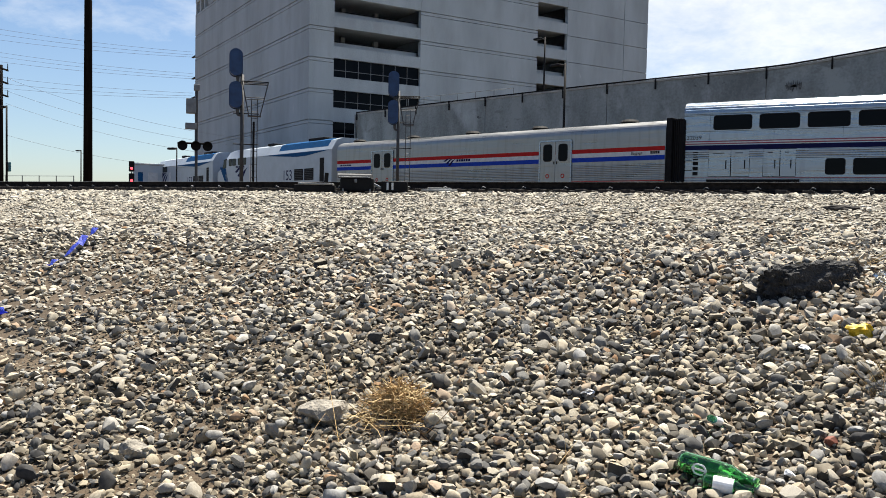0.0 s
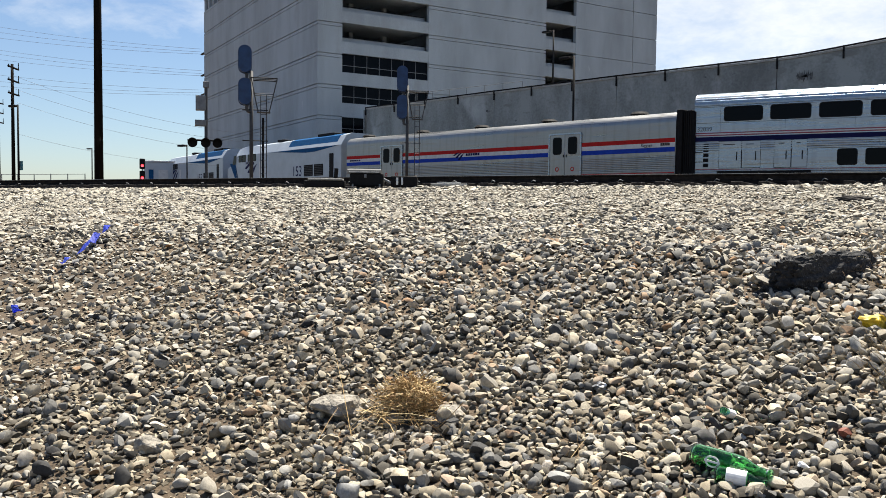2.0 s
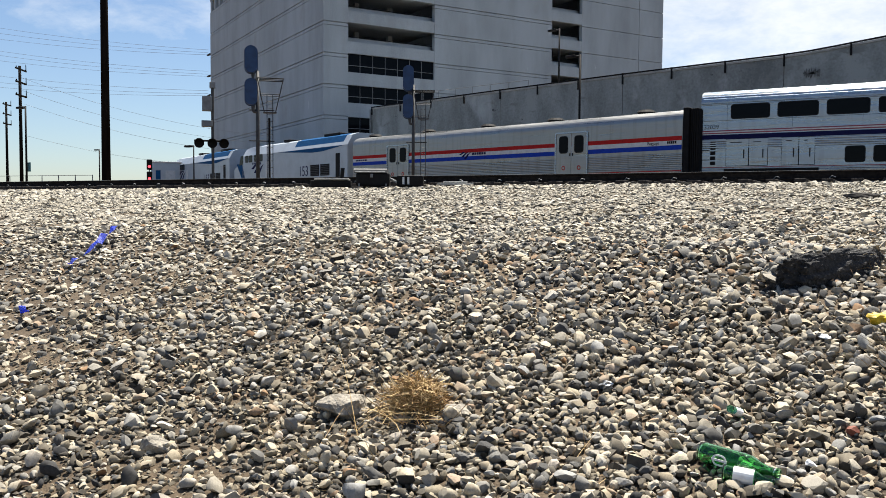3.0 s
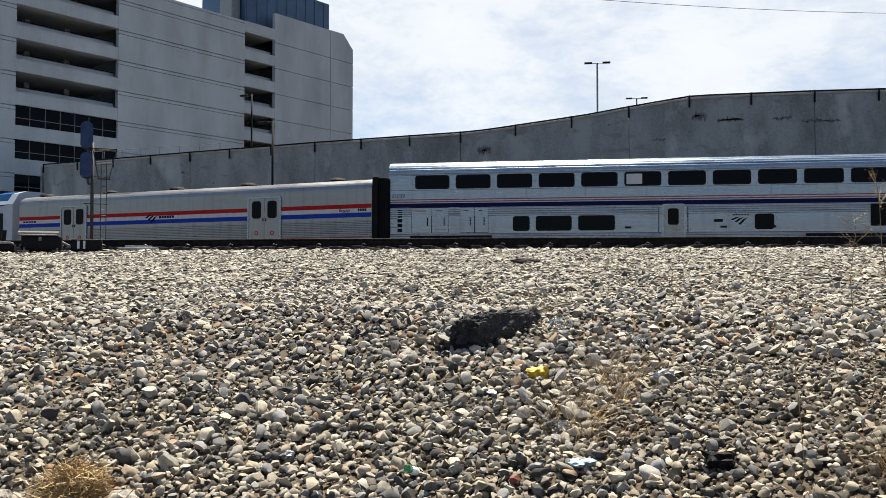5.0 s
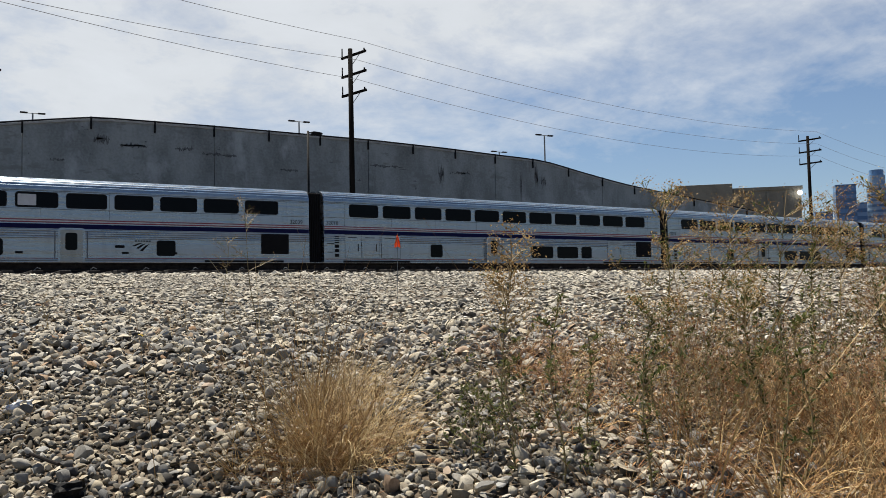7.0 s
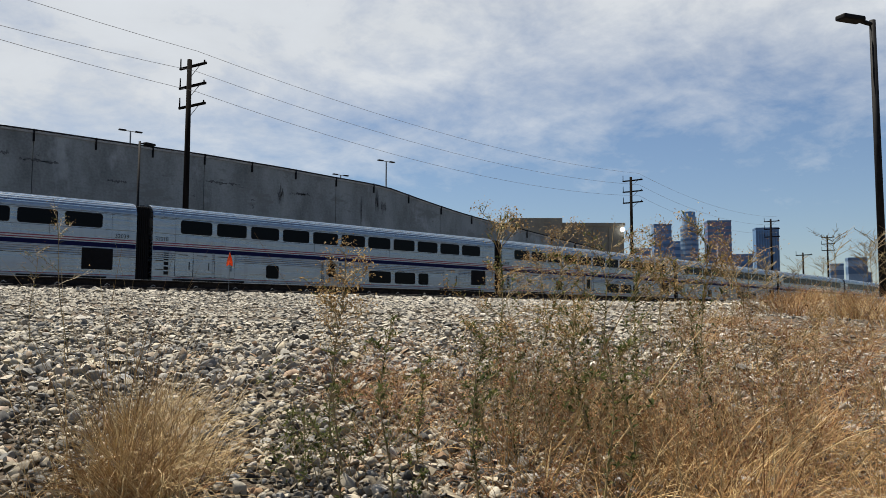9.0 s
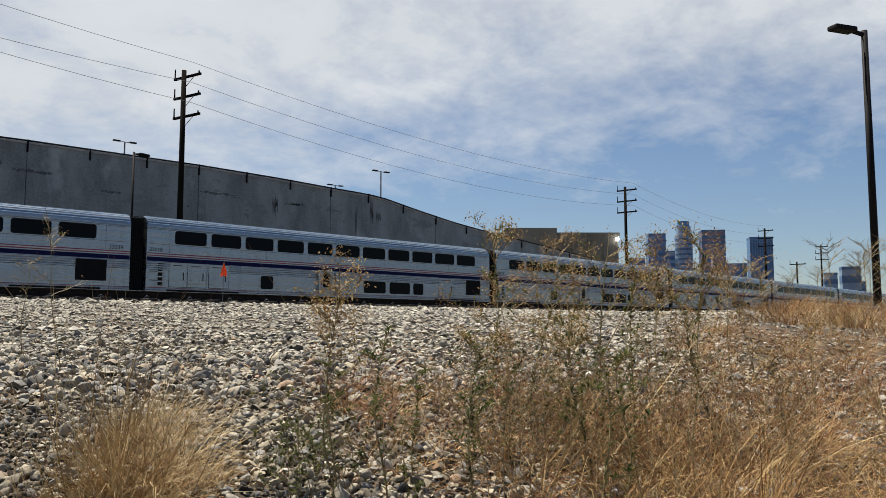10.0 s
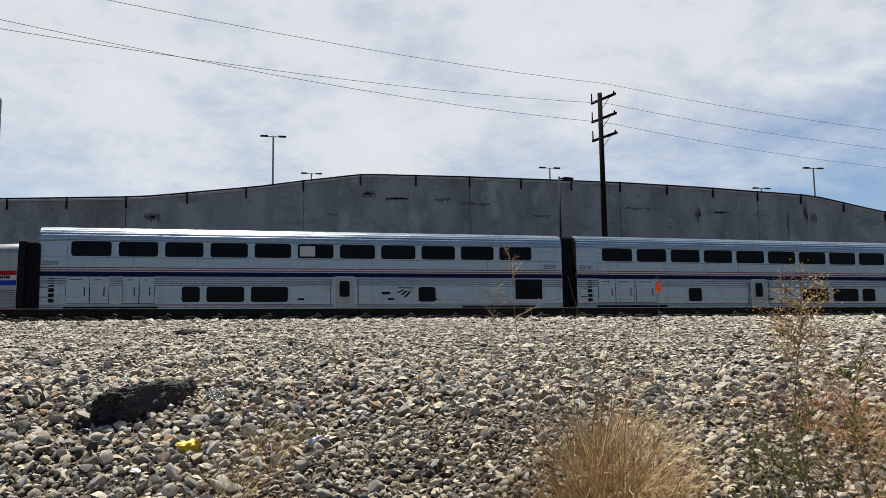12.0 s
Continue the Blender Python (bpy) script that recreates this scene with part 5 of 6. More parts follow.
def scatter(spacing, keep, x0, x1, y0, y1):
    gx, gy = np.meshgrid(np.arange(x0, x1, spacing), np.arange(y0, y1, spacing))
    p = np.stack([gx.ravel(), gy.ravel()], 1) + rng.uniform(-0.6, 0.6, (gx.size, 2)) * spacing
    return p[keep(p[:, 0], p[:, 1])]


def mesh_of(name, verts, faces, material, smooth=False):
    me = bpy.data.meshes.new(name)
    nv, nf, k = len(verts), len(faces), faces.shape[1]
    me.vertices.add(nv)
    me.vertices.foreach_set("co", verts.astype(np.float32).ravel())
    me.loops.add(nf * k)
    me.loops.foreach_set("vertex_index", faces.astype(np.int32).ravel())
    me.polygons.add(nf)
    me.polygons.foreach_set("loop_start", np.arange(0, nf * k, k, dtype=np.int32))
    me.update(calc_edges=True)
    me.validate()
    if smooth:
        me.shade_smooth()
        me.set_sharp_from_angle(angle=radians(smooth))
    else:
        me.shade_flat()
    me.materials.append(material)
    return me


def lumps(X, Y):
    return 0.02 * np.sin(X * 2.1 + 1.3 * np.sin(Y * 1.7)) * np.sin(Y * 2.6 + X * 0.7) + 0.012 * np.sin(X * 5.3 + Y * 3.1) * np.sin(Y * 6.7 - X * 1.9)


def surface(x, y):
    return ground_z(x, y) + np.where(np.asarray(y) < 17, lumps(np.asarray(x, float), np.asarray(y, float)), 0)


def heap(name, pts, size, shapes, faces, tilt, lift, label, material=None, flat=1.0, smooth=False, raised=0.0):
    n = len(pts)
    which = rng.integers(0, len(shapes), n)
    R = turn_matrices(n, tilt)
    v = np.einsum("nij,nkj->nki", R, shapes[which]) * size[:, None, None] * np.array([1.0, 1.0, flat])
    z = surface(pts[:, 0], pts[:, 1]) + size * lift + raised
    v = v + np.stack([pts[:, 0], pts[:, 1], z], 1)[:, None, :]
    f = faces[None] + (np.arange(n) * shapes.shape[1])[:, None, None]
    ob = new(name, mesh_of(name, v.reshape(-1, 3), f.reshape(-1, 3), material or M_stone, smooth))
    return tagged(ob, label, "gravel", kind="stuff")


def azimuth(x, y):
    return np.degrees(np.arctan2(x, y))


def in_view(x, y, r0, r1):
    r = np.hypot(x, y)
    a = azimuth(x, y)
    return (r >= r0) & (r < r1) & (a > -64) & (a < 78) & (y < 18.55 + 0.03 * x)


def sizes(n, med, spread):
    return np.clip(np.exp(rng.normal(np.log(med), spread, n)), med * 0.45, med * 2.4)


def patchy(x, y):
    """Where bare dirt shows between the stones."""
    return 0.5 + 0.5 * np.sin(1.9 * x + 0.8 * y + 1.1) * np.sin(1.3 * y - 1.1 * x + 0.4)


def dirt_share(x, y):
    left = smooth01((-1.2 - x) / 1.0) * smooth01((4.1 - y) / 0.8) * 0.45
    right = smooth01((x - 1.5) / 1.5) * smooth01((4.4 - y) / 1.6) * 0.85
    shoulder = 0.34 * smooth01((x - 0.4) / 2.2) * smooth01((15 - y) / 6)
    bank = smooth01((azimuth(x, y) - 56) / 7) * smooth01((17 - np.hypot(x, y)) / 6) * 0.85
    return np.clip((left + np.maximum(np.maximum(right, bank), shoulder)) * (0.5 + patchy(x, y)), 0, 0.9)


def coarse_shapes(count):
    v0 = np.array([(1, 0, 0), (-1, 0, 0), (0, 1, 0), (0, -1, 0), (0, 0, 1), (0, 0, -1)], float)
    f = np.array([(0, 2, 4), (2, 1, 4), (1, 3, 4), (3, 0, 4), (2, 0, 5), (1, 2, 5), (3, 1, 5), (0, 3, 5)])
    out = [v0 * (1 + rng.normal(0, 0.15, (6, 1))) * [rng.uniform(0.95, 1.25), rng.uniform(0.75, 1.0), rng.uniform(0.5, 0.8)] + rng.normal(0, 0.12, (6, 3)) for _ in range(count)]
    return np.array(out), f


far_shapes, far_faces = coarse_shapes(24)
near_shapes, near_faces = stone_shapes(2, 24)
mid_shapes, mid_faces = stone_shapes(1, 24)
single = lambda x, y: (x > -1.75) & (x < 0.0) & (y > 2.28) & (y < 2.78)

pts = scatter(0.039, lambda x, y: in_view(x, y, 1.5, 3.9), -3.8, 4.0, 0.3, 4.0)
pts = pts[rng.uniform(size=len(pts)) > dirt_share(pts[:, 0], pts[:, 1])]
sz = sizes(len(pts), 0.0168, 0.40) * (1 - 0.28 * smooth01((pts[:, 0] + 0.2) / 1.2))
inside = single(pts[:, 0], pts[:, 1])
pick = np.flatnonzero(inside)[:300]
rest = np.ones(len(pts), bool)
rest[pick] = False
heap("gravel", pts[rest], sz[rest], near_shapes, near_faces, 0.45, 0.75, "loose mixed grey and tan ballast stones on the bank", smooth=38)
small = scatter(0.0265, lambda x, y: in_view(x, y, 1.5, 3.9), -3.8, 4.0, 0.3, 4.0)
small = small[rng.uniform(size=len(small)) > dirt_share(small[:, 0], small[:, 1])]
heap("gravel", small, sizes(len(small), 0.0155, 0.3) * (1 - 0.2 * smooth01((small[:, 0] + 0.2) / 1.2)), mid_shapes, mid_faces, 0.5, 0.4, "small earthy ballast stones filling the bank, darkened as gap shade", M_filler, smooth=55)
grit = scatter(0.029, lambda x, y: in_view(x, y, 1.5, 8.0) & (dirt_share(x, y) > 0.12), -4.2, 7.5, 0.3, 7.5)
heap("gravel", grit, sizes(len(grit), 0.010, 0.4), far_shapes, far_faces, 0.4, 0.25, "fine grit and pebbles on bare dirt", M_filler)

mid = scatter(0.036, lambda x, y: in_view(x, y, 3.9, 5.3), -5.2, 5.3, 0.6, 5.4)
mid = mid[rng.uniform(size=len(mid)) > 0.95 * dirt_share(mid[:, 0], mid[:, 1])]
heap("gravel", mid, sizes(len(mid), 0.0185, 0.32), mid_shapes, mid_faces, 0.4, 0.45, "ballast stones along the crest of the bank", smooth=50)
crest = scatter(0.041, lambda x, y: in_view(x, y, 5.3, 8.0), -7.4, 8.0, 0.8, 8.1)
crest = crest[rng.uniform(size=len(crest)) > 0.95 * dirt_share(crest[:, 0], crest[:, 1])]
heap("gravel", crest, sizes(len(crest), 0.0165, 0.36), mid_shapes, mid_faces, 0.3, 0.4, "pale dusty ballast stones on the shoulder", M_dusty, 0.85, 52)
mid2 = scatter(0.13, lambda x, y: in_view(x, y, 3.9, 8.0), -7.4, 8.0, 0.6, 8.1)
mid2 = mid2[rng.uniform(size=len(mid2)) > dirt_share(mid2[:, 0], mid2[:, 1])]
heap("gravel", mid2, sizes(len(mid2), 0.025, 0.22), mid_shapes, mid_faces, 0.4, 0.7, "larger ballast stones along the crest", smooth=50)
far = scatter(0.058, lambda x, y: in_view(x, y, 8.0, 17.0), -15.5, 16.0, 1.5, 17.0)
far = far[rng.uniform(size=len(far)) > dirt_share(far[:, 0], far[:, 1])]
heap("gravel", far, sizes(len(far), 0.025, 0.34), far_shapes, far_faces, 0.35, 0.3, "pale ballast shoulder beside the track", M_dusty, 0.75)
out = scatter(0.12, lambda x, y: in_view(x, y, 17.0, 42.0), -34.0, 40.0, 1.5, 19.9)
heap("gravel", out, sizes(len(out), 0.056, 0.3), far_shapes, far_faces, 0.35, 0.2, "pale ballast shoulder further along the track", M_dusty, 0.75)
bed = scatter(0.10, lambda x, y: (y > 18.4 + 0.03 * x) & (y < 21.4 + 0.03 * x), -26.0, 26.0, 17.2, 22.6)
heap("gravel", bed, sizes(len(bed), 0.045, 0.3), far_shapes, far_faces, 0.3, -0.5, "dusty ballast between the ties")

around = scatter(0.068, lambda x, y: ~in_view(x, y, 1.5, 60.0) & (y < 18.0 + 0.03 * x), -9.0, 9.0, -6.0, 8.0)
around = around[rng.uniform(size=len(around)) > 0.25 + 0.6 * dirt_share(around[:, 0], around[:, 1])]
heap("gravel", around, sizes(len(around), 0.022, 0.35), far_shapes, far_faces, 0.35, 0.3, "loose ballast stones spread over the dirt beside the bank")

# stones that can be picked apart singly
stone_meshes = []
for k in range(12):
    stone_meshes.append(mesh_of("stone", near_shapes[k], near_faces, M_stone_o))
for i in pick:
    s = new("stone", stone_meshes[int(rng.integers(0, 12))])
    s.parent = ground
    x, y = float(pts[i, 0]), float(pts[i, 1])
    q = float(sz[i])
    s.matrix_basis = pose(x, y, float(surface(x, y)) + q * 0.6, *[float(a) for a in rng.normal(0, 14, 2)], float(rng.uniform(0, 360))) @ Matrix.Diagonal((q, q, q, 1))

# ---- plants ----
def tubes(paths, radii, sides=3):
    """Thin tapered stalks: paths (n, k, 3), radii (n, k)."""
    n, k, _ = paths.shape
    d = np.gradient(paths, axis=1)
    d /= np.linalg.norm(d, axis=2, keepdims=True) + 1e-9
    ref = np.where(np.abs(d[..., 2:3]) > 0.9, [1.0, 0.0, 0.0], [0.0, 0.0, 1.0])
    s = np.cross(d, ref)
    s /= np.linalg.norm(s, axis=2, keepdims=True) + 1e-9
    t = np.cross(d, s)
    ang = np.arange(sides) * 2 * np.pi / sides
    v = paths[:, :, None] + radii[:, :, None, None] * (np.cos(ang)[:, None] * s[:, :, None] + np.sin(ang)[:, None] * t[:, :, None])
    idx = np.arange(n * k * sides).reshape(n, k, sides)
    a, b = idx[:, :-1], idx[:, 1:]
    f = np.stack([a, np.roll(a, -1, 2), np.roll(b, -1, 2), b], -1).reshape(-1, 4)
    return v.reshape(-1, 3), f


def blades(n, cx, cy, spread, length, lean, droop, width, bias=None):
    """Dry grass stalks from a clump: base points, leaning out and drooping."""
    r = np.abs(rng.normal(0, spread, n))
    a = rng.uniform(0, 2 * np.pi, n)
    x, y = cx + r * np.cos(a), cy + r * np.sin(a)
    z = surface(x, y)
    L = length * rng.uniform(0.45, 1.15, n)
    out = a + rng.normal(0, 0.7, n)
    if bias is not None:
        out = np.where(rng.uniform(size=n) < 0.65, bias + rng.normal(0, 0.6, n), out)
    tilt = np.abs(rng.normal(lean, lean * 0.6, n)) + 0.12 * r / max(spread, 1e-3)
    k = 5
    s = np.linspace(0, 1, k)
    ang = tilt[:, None] + droop * rng.uniform(0.2, 1.4, n)[:, None] * s ** 1.5
    dx = np.cumsum(np.sin(ang), 1) - np.sin(ang[:, :1])
    dz = np.cumsum(np.cos(ang), 1) - np.cos(ang[:, :1])
    st = (L / (k - 1))[:, None]
    paths = np.stack([x[:, None] + dx * st * np.cos(out)[:, None], y[:, None] + dx * st * np.sin(out)[:, None], z[:, None] + dz * st - 0.01], -1)
    paths[:, :, 2] = np.maximum(paths[:, :, 2], surface(paths[:, :, 0], paths[:, :, 1]) + 0.004)
    rad = width * rng.uniform(0.6, 1.3, n)[:, None] * (1 - 0.75 * s)[None]
    return paths, rad


def grass_clump(parts, material, label, name="grass_clump"):
    P = np.concatenate([p for p, _ in parts])
    R = np.concatenate([r for _, r in parts])
    v, f = tubes(P, R)
    return tagged(new(name, mesh_of(name, v, f, material)), label, "grass", kind="stuff")


tuft = [blades(70, 1.14, 2.42, 0.16, 0.50, 0.22, 0.4, 0.0011)]
for _ in range(40):
    tuft.append(blades(40, 1.15 + rng.normal(0, 0.10), 2.36 + rng.normal(0, 0.11), 0.04, rng.uniform(0.08, 0.33), rng.uniform(0.15, 0.9), rng.uniform(0.3, 2.2), 0.0011, radians(rng.normal(-30, 80))))
for _ in range(34):
    g = rng.uniform(0.15, 1.0)
    tuft.append(blades(30, 1.15 + 0.42 * g + rng.normal(0, 0.08), 2.4 + 0.75 * g + rng.normal(0, 0.12), 0.06, rng.uniform(0.10, 0.30) * (1.1 - 0.5 * g), rng.uniform(0.3, 0.9), rng.uniform(0.4, 1.6), 0.0011, radians(rng.normal(20, 70))))
grass_clump(tuft, M_straw, "dense dry golden grass tuft on the gravel bank")
grass_clump([blades(420, 1.13, 2.32, 0.12, 0.13, 0.5, 1.6, 0.0013)], M_straw_red, "short reddish thatch at the foot of the tuft")
sparse = []
for _ in range(16):
    sparse.append(blades(22, 0.17 + rng.normal(0, 0.11), 3.35 + rng.normal(0, 0.22), 0.05, rng.uniform(0.10, 0.30), rng.uniform(0.3, 0.9), rng.uniform(0.4, 1.6), 0.0011))
sparse.append(blades(26, 0.2, 3.5, 0.14, 0.46, 0.25, 0.5, 0.0011))
for _ in range(10):
    sparse.append(blades(14, -0.05 + rng.normal(0, 0.2), 4.75 + rng.normal(0, 0.3), 0.06, rng.uniform(0.08, 0.2), 0.6, 1.2, 0.0013))
grass_clump(sparse, M_straw, "sparse dry straw tuft beside the asphalt chunk")


def matted(n, cx, cy, wide, high, length, width):
    """Straw lying every way in a low heap."""
    u = rng.normal(0, 1, (n, 3))
    u *= (rng.uniform(0.3, 1.0, n) ** 0.5 / np.linalg.norm(u, axis=1))[:, None]
    c = np.stack([cx + u[:, 0] * wide, cy + u[:, 1] * wide * 0.8, surface(cx, cy) + 0.02 + np.abs(u[:, 2]) * high], 1)
    d = rng.normal(0, 1, (n, 3)) * [1, 1, 0.55]
    d /= np.linalg.norm(d, axis=1, keepdims=True)
    w = rng.normal(0, 0.35, (n, 3))
    t = np.linspace(-0.5, 0.5, 5)
    L = length * rng.uniform(0.5, 1.3, n)
    p = c[:, None] + d[:, None] * (L[:, None] * t)[..., None] + w[:, None] * (L[:, None] * (t * t - 0.1))[..., None]
    p[:, :, 2] = np.maximum(p[:, :, 2], surface(p[:, :, 0], p[:, :, 1]) + 0.012)
    return p, np.full((n, 5), width) * rng.uniform(0.6, 1.2, n)[:, None]


grass_clump([matted(620, -1.60, 2.60, 0.115, 0.115, 0.12, 0.0014), matted(60, -1.58, 2.52, 0.17, 0.03, 0.2, 0.0013), blades(14, -1.58, 2.56, 0.08, 0.28, 1.0, 0.7, 0.0013)], M_straw, "matted nest of dry straw among the stones")
grass_clump([blades(26, -1.5, 2.2, 0.22, 0.40, 1.35, 0.3, 0.0017), blades(10, -0.85, 2.3, 0.12, 0.3, 1.2, 0.5, 0.0014)], M_straw, "loose dry stalks lying on the gravel")
grass_clump([blades(45, 1.25, 2.75, 0.28, 0.60, 0.12, 0.35, 0.0014), blades(90, 1.7, 3.6, 0.5, 0.22, 0.4, 1.0, 0.0013), blades(70, 0.9, 4.6, 0.8, 0.16, 0.4, 0.9, 0.0013)], M_straw, "thin upright straw stalks")

def leaf_cards(base, direction, length, width):
    """Small folded leaves: a bent diamond of four triangles."""
    n = len(base)
    d = direction / (np.linalg.norm(direction, axis=1, keepdims=True) + 1e-9)
    s = np.cross(d, np.array([0.0, 0.0, 1.0]) + rng.normal(0, 0.25, (n, 3)))
    s /= np.linalg.norm(s, axis=1, keepdims=True) + 1e-9
    up = np.cross(s, d)
    L, W = length[:, None], width[:, None]
    mid_pt = base + d * L * 0.5
    v = np.stack([base, mid_pt + s * W + up * W * 0.35, base + d * L - up * L * 0.12, mid_pt - s * W + up * W * 0.35, mid_pt], 1)
    idx = np.arange(n)[:, None, None] * 5 + np.array([[0, 1, 4], [1, 2, 4], [2, 3, 4], [3, 0, 4]])[None]
    return v.reshape(-1, 3), idx.reshape(-1, 3)



def pick_on_bank(n, az0, az1, r0, r1):
    a, r = np.radians(rng.uniform(az0, az1, n)), np.sqrt(rng.uniform(r0 * r0, r1 * r1, n))
    return 0.25 + r * np.sin(a), 0.14 + r * np.cos(a)


# the overgrown side of the bank: straw in separate clumps over bare dirt
golden, russet = [], []
for x, y in zip(*pick_on_bank(120, 52, 76, 1.7, 3.6)):
    golden.append(blades(int(rng.integers(26, 60)), x, y, rng.uniform(0.04, 0.11), rng.uniform(0.12, 0.36), rng.uniform(0.2, 0.8), rng.uniform(0.5, 2.2), rng.uniform(0.0010, 0.0016)))
for x, y in zip(*pick_on_bank(190, 34, 68, 1.7, 4.2)):
    (russet if rng.uniform() < 0.6 else golden).append(blades(int(rng.integers(14, 40)), x, y, rng.uniform(0.05, 0.15), rng.uniform(0.08, 0.26), rng.uniform(0.3, 1.0), rng.uniform(0.3, 1.6), rng.uniform(0.0011, 0.0016)))
for x, y in zip(*pick_on_bank(150, 58, 74, 3.6, 11.0)):
    (russet if rng.uniform() < 0.62 else golden).append(blades(int(rng.integers(16, 44)), x, y, rng.uniform(0.08, 0.25), rng.uniform(0.10, 0.32), rng.uniform(0.3, 0.9), rng.uniform(0.4, 1.5), rng.uniform(0.0016, 0.0028)))
for x, y in zip(*pick_on_bank(46, 63, 73, 11.0, 26.0)):
    (russet if rng.uniform() < 0.35 else golden).append(blades(int(rng.integers(50, 110)), x, y, rng.uniform(0.2, 0.45), rng.uniform(0.3, 0.62), 0.35, 0.8, 0.0045))
grass_clump(golden, M_bank, "dry golden grass in clumps on the bank")
grass_clump(russet, M_straw_red, "dry reddish-brown grass in clumps on the bank")
grass_clump([blades(16, 2.1, 1.75, 0.35, 0.75, 0.9, 0.25, 0.0024), blades(10, 3.0, 1.6, 0.3, 0.6, 0.7, 0.3, 0.0022)], M_straw, "long pale stalks leaning over the bank")


def thicket(xy, low, tall, twigs, bits, stem_mat, bit_mat, label, stem_r=0.0016, bit=(0.004, 0.013)):
    """Brittle upright weeds: thin stems with short twigs, hung with tiny dry leaves and seeds."""
    x, y = xy
    n, s = len(x), np.linspace(0, 1, 6)
    h = rng.uniform(low, tall, n)
    a, lean = rng.uniform(0, 2 * np.pi, n), rng.normal(0, 0.22, n)
    main = np.stack([x[:, None] + (h * lean * np.cos(a))[:, None] * s ** 1.5, y[:, None] + (h * lean * np.sin(a))[:, None] * s ** 1.5, (surface(x, y) - 0.02)[:, None] + h[:, None] * s], -1)
    main[:, 1:-1, :2] += rng.normal(0, 0.006, (n, 4, 2))
    v1, f1 = tubes(main, (stem_r * rng.uniform(0.7, 1.3, n))[:, None] * (1 - 0.6 * s)[None])
    m = n * twigs
    i, f = rng.integers(0, n, m), rng.uniform(0.18, 0.999, m)
    at = (f * 5).astype(int)
    b0 = main[i, at] + (main[i, at + 1] - main[i, at]) * (f * 5 - at)[:, None]
    L, aa = h[i] * rng.uniform(0.10, 0.34, m) * (1.25 - 0.8 * f), rng.uniform(0, 2 * np.pi, m)
    d = np.stack([np.cos(aa), np.sin(aa), rng.uniform(0.3, 1.5, m)], 1)
    t = np.linspace(0, 1, 4)
    tw = b0[:, None] + d[:, None] * (L[:, None] * t)[..., None] + rng.normal(0, 0.004, (m, 4, 3)) * t[:, None]
    v2, f2 = tubes(tw, np.full((m, 4), stem_r * 0.45) * (1 - 0.5 * t))
    ob = new("dry_weeds", mesh_of("dry_weeds", np.concatenate([v1, v2]), np.concatenate([f1, f2 + len(v1)]), stem_mat))
    tagged(ob, label, "weeds", kind="stuff")
    q = m * bits
    j, g = rng.integers(0, m, q), rng.uniform(0.2, 1.0, q)
    at = np.minimum((g * 3).astype(int), 2)
    base = tw[j, at] + (tw[j, at + 1] - tw[j, at]) * (g * 3 - at)[:, None] + rng.normal(0, 0.003, (q, 3))
    v, f = leaf_cards(base, rng.normal(0, 1, (q, 3)) + [0, 0, 0.3], rng.uniform(*bit, q), rng.uniform(bit[0] * 0.3, bit[1] * 0.32, q))
    lv = new("dry_leaves", mesh_of("dry_leaves", v, f, bit_mat))
    lv.parent = ob
    tagged(lv, "tiny curled leaves and seeds", kind="stuff")
    return ob


thicket(pick_on_bank(130, 46, 66, 2.1, 3.7), 0.14, 0.44, 12, 5, M_stem, M_russet, "brittle reddish-brown dead weeds standing on the bank")
thicket(pick_on_bank(80, 40, 72, 2.0, 4.4), 0.12, 0.40, 10, 5, M_stem, M_seed, "brittle straw-coloured dead weeds standing on the bank")
thicket(pick_on_bank(26, 44, 58, 2.4, 3.6), 0.25, 0.62, 12, 7, M_stem, M_leaf, "thin green weeds with small narrow leaves", bit=(0.006, 0.02))
thicket(pick_on_bank(60, 58, 72, 5.0, 13.0), 0.2, 0.5, 10, 5, M_stem, M_russet, "brown dead weeds along the bank beside the track", 0.003, (0.010, 0.024))
thicket(pick_on_bank(18, 30, 40, 1.95, 2.5), 0.10, 0.36, 9, 7, M_stem, M_leaf, "low dark green weeds on the gravel bank", bit=(0.006, 0.018))

# brittle leaf and stalk litter caught among the grass
n_bits = 24000
bx, by = pick_on_bank(n_bits, 36, 76, 1.6, 6.0)
keep_b = rng.uniform(size=n_bits) < np.clip(smooth01((bx - 1.7) / 1.2), 0.03, 1) * (0.25 + 0.75 * patchy(2.3 * bx, 2.1 * by))
bx, by = bx[keep_b], by[keep_b]
bits = np.stack([bx, by, surface(bx, by) + np.abs(rng.normal(0.02, 0.03, len(bx)))], 1)
v, f = leaf_cards(bits, rng.normal(0, 1, (len(bx), 3)), rng.uniform(0.006, 0.026, len(bx)), rng.uniform(0.0014, 0.004, len(bx)))
tagged(new("leaf_litter", mesh_of("leaf_litter", v, f, M_straw_red)), "brown brittle leaf litter caught in the grass", "leaf litter", kind="stuff")


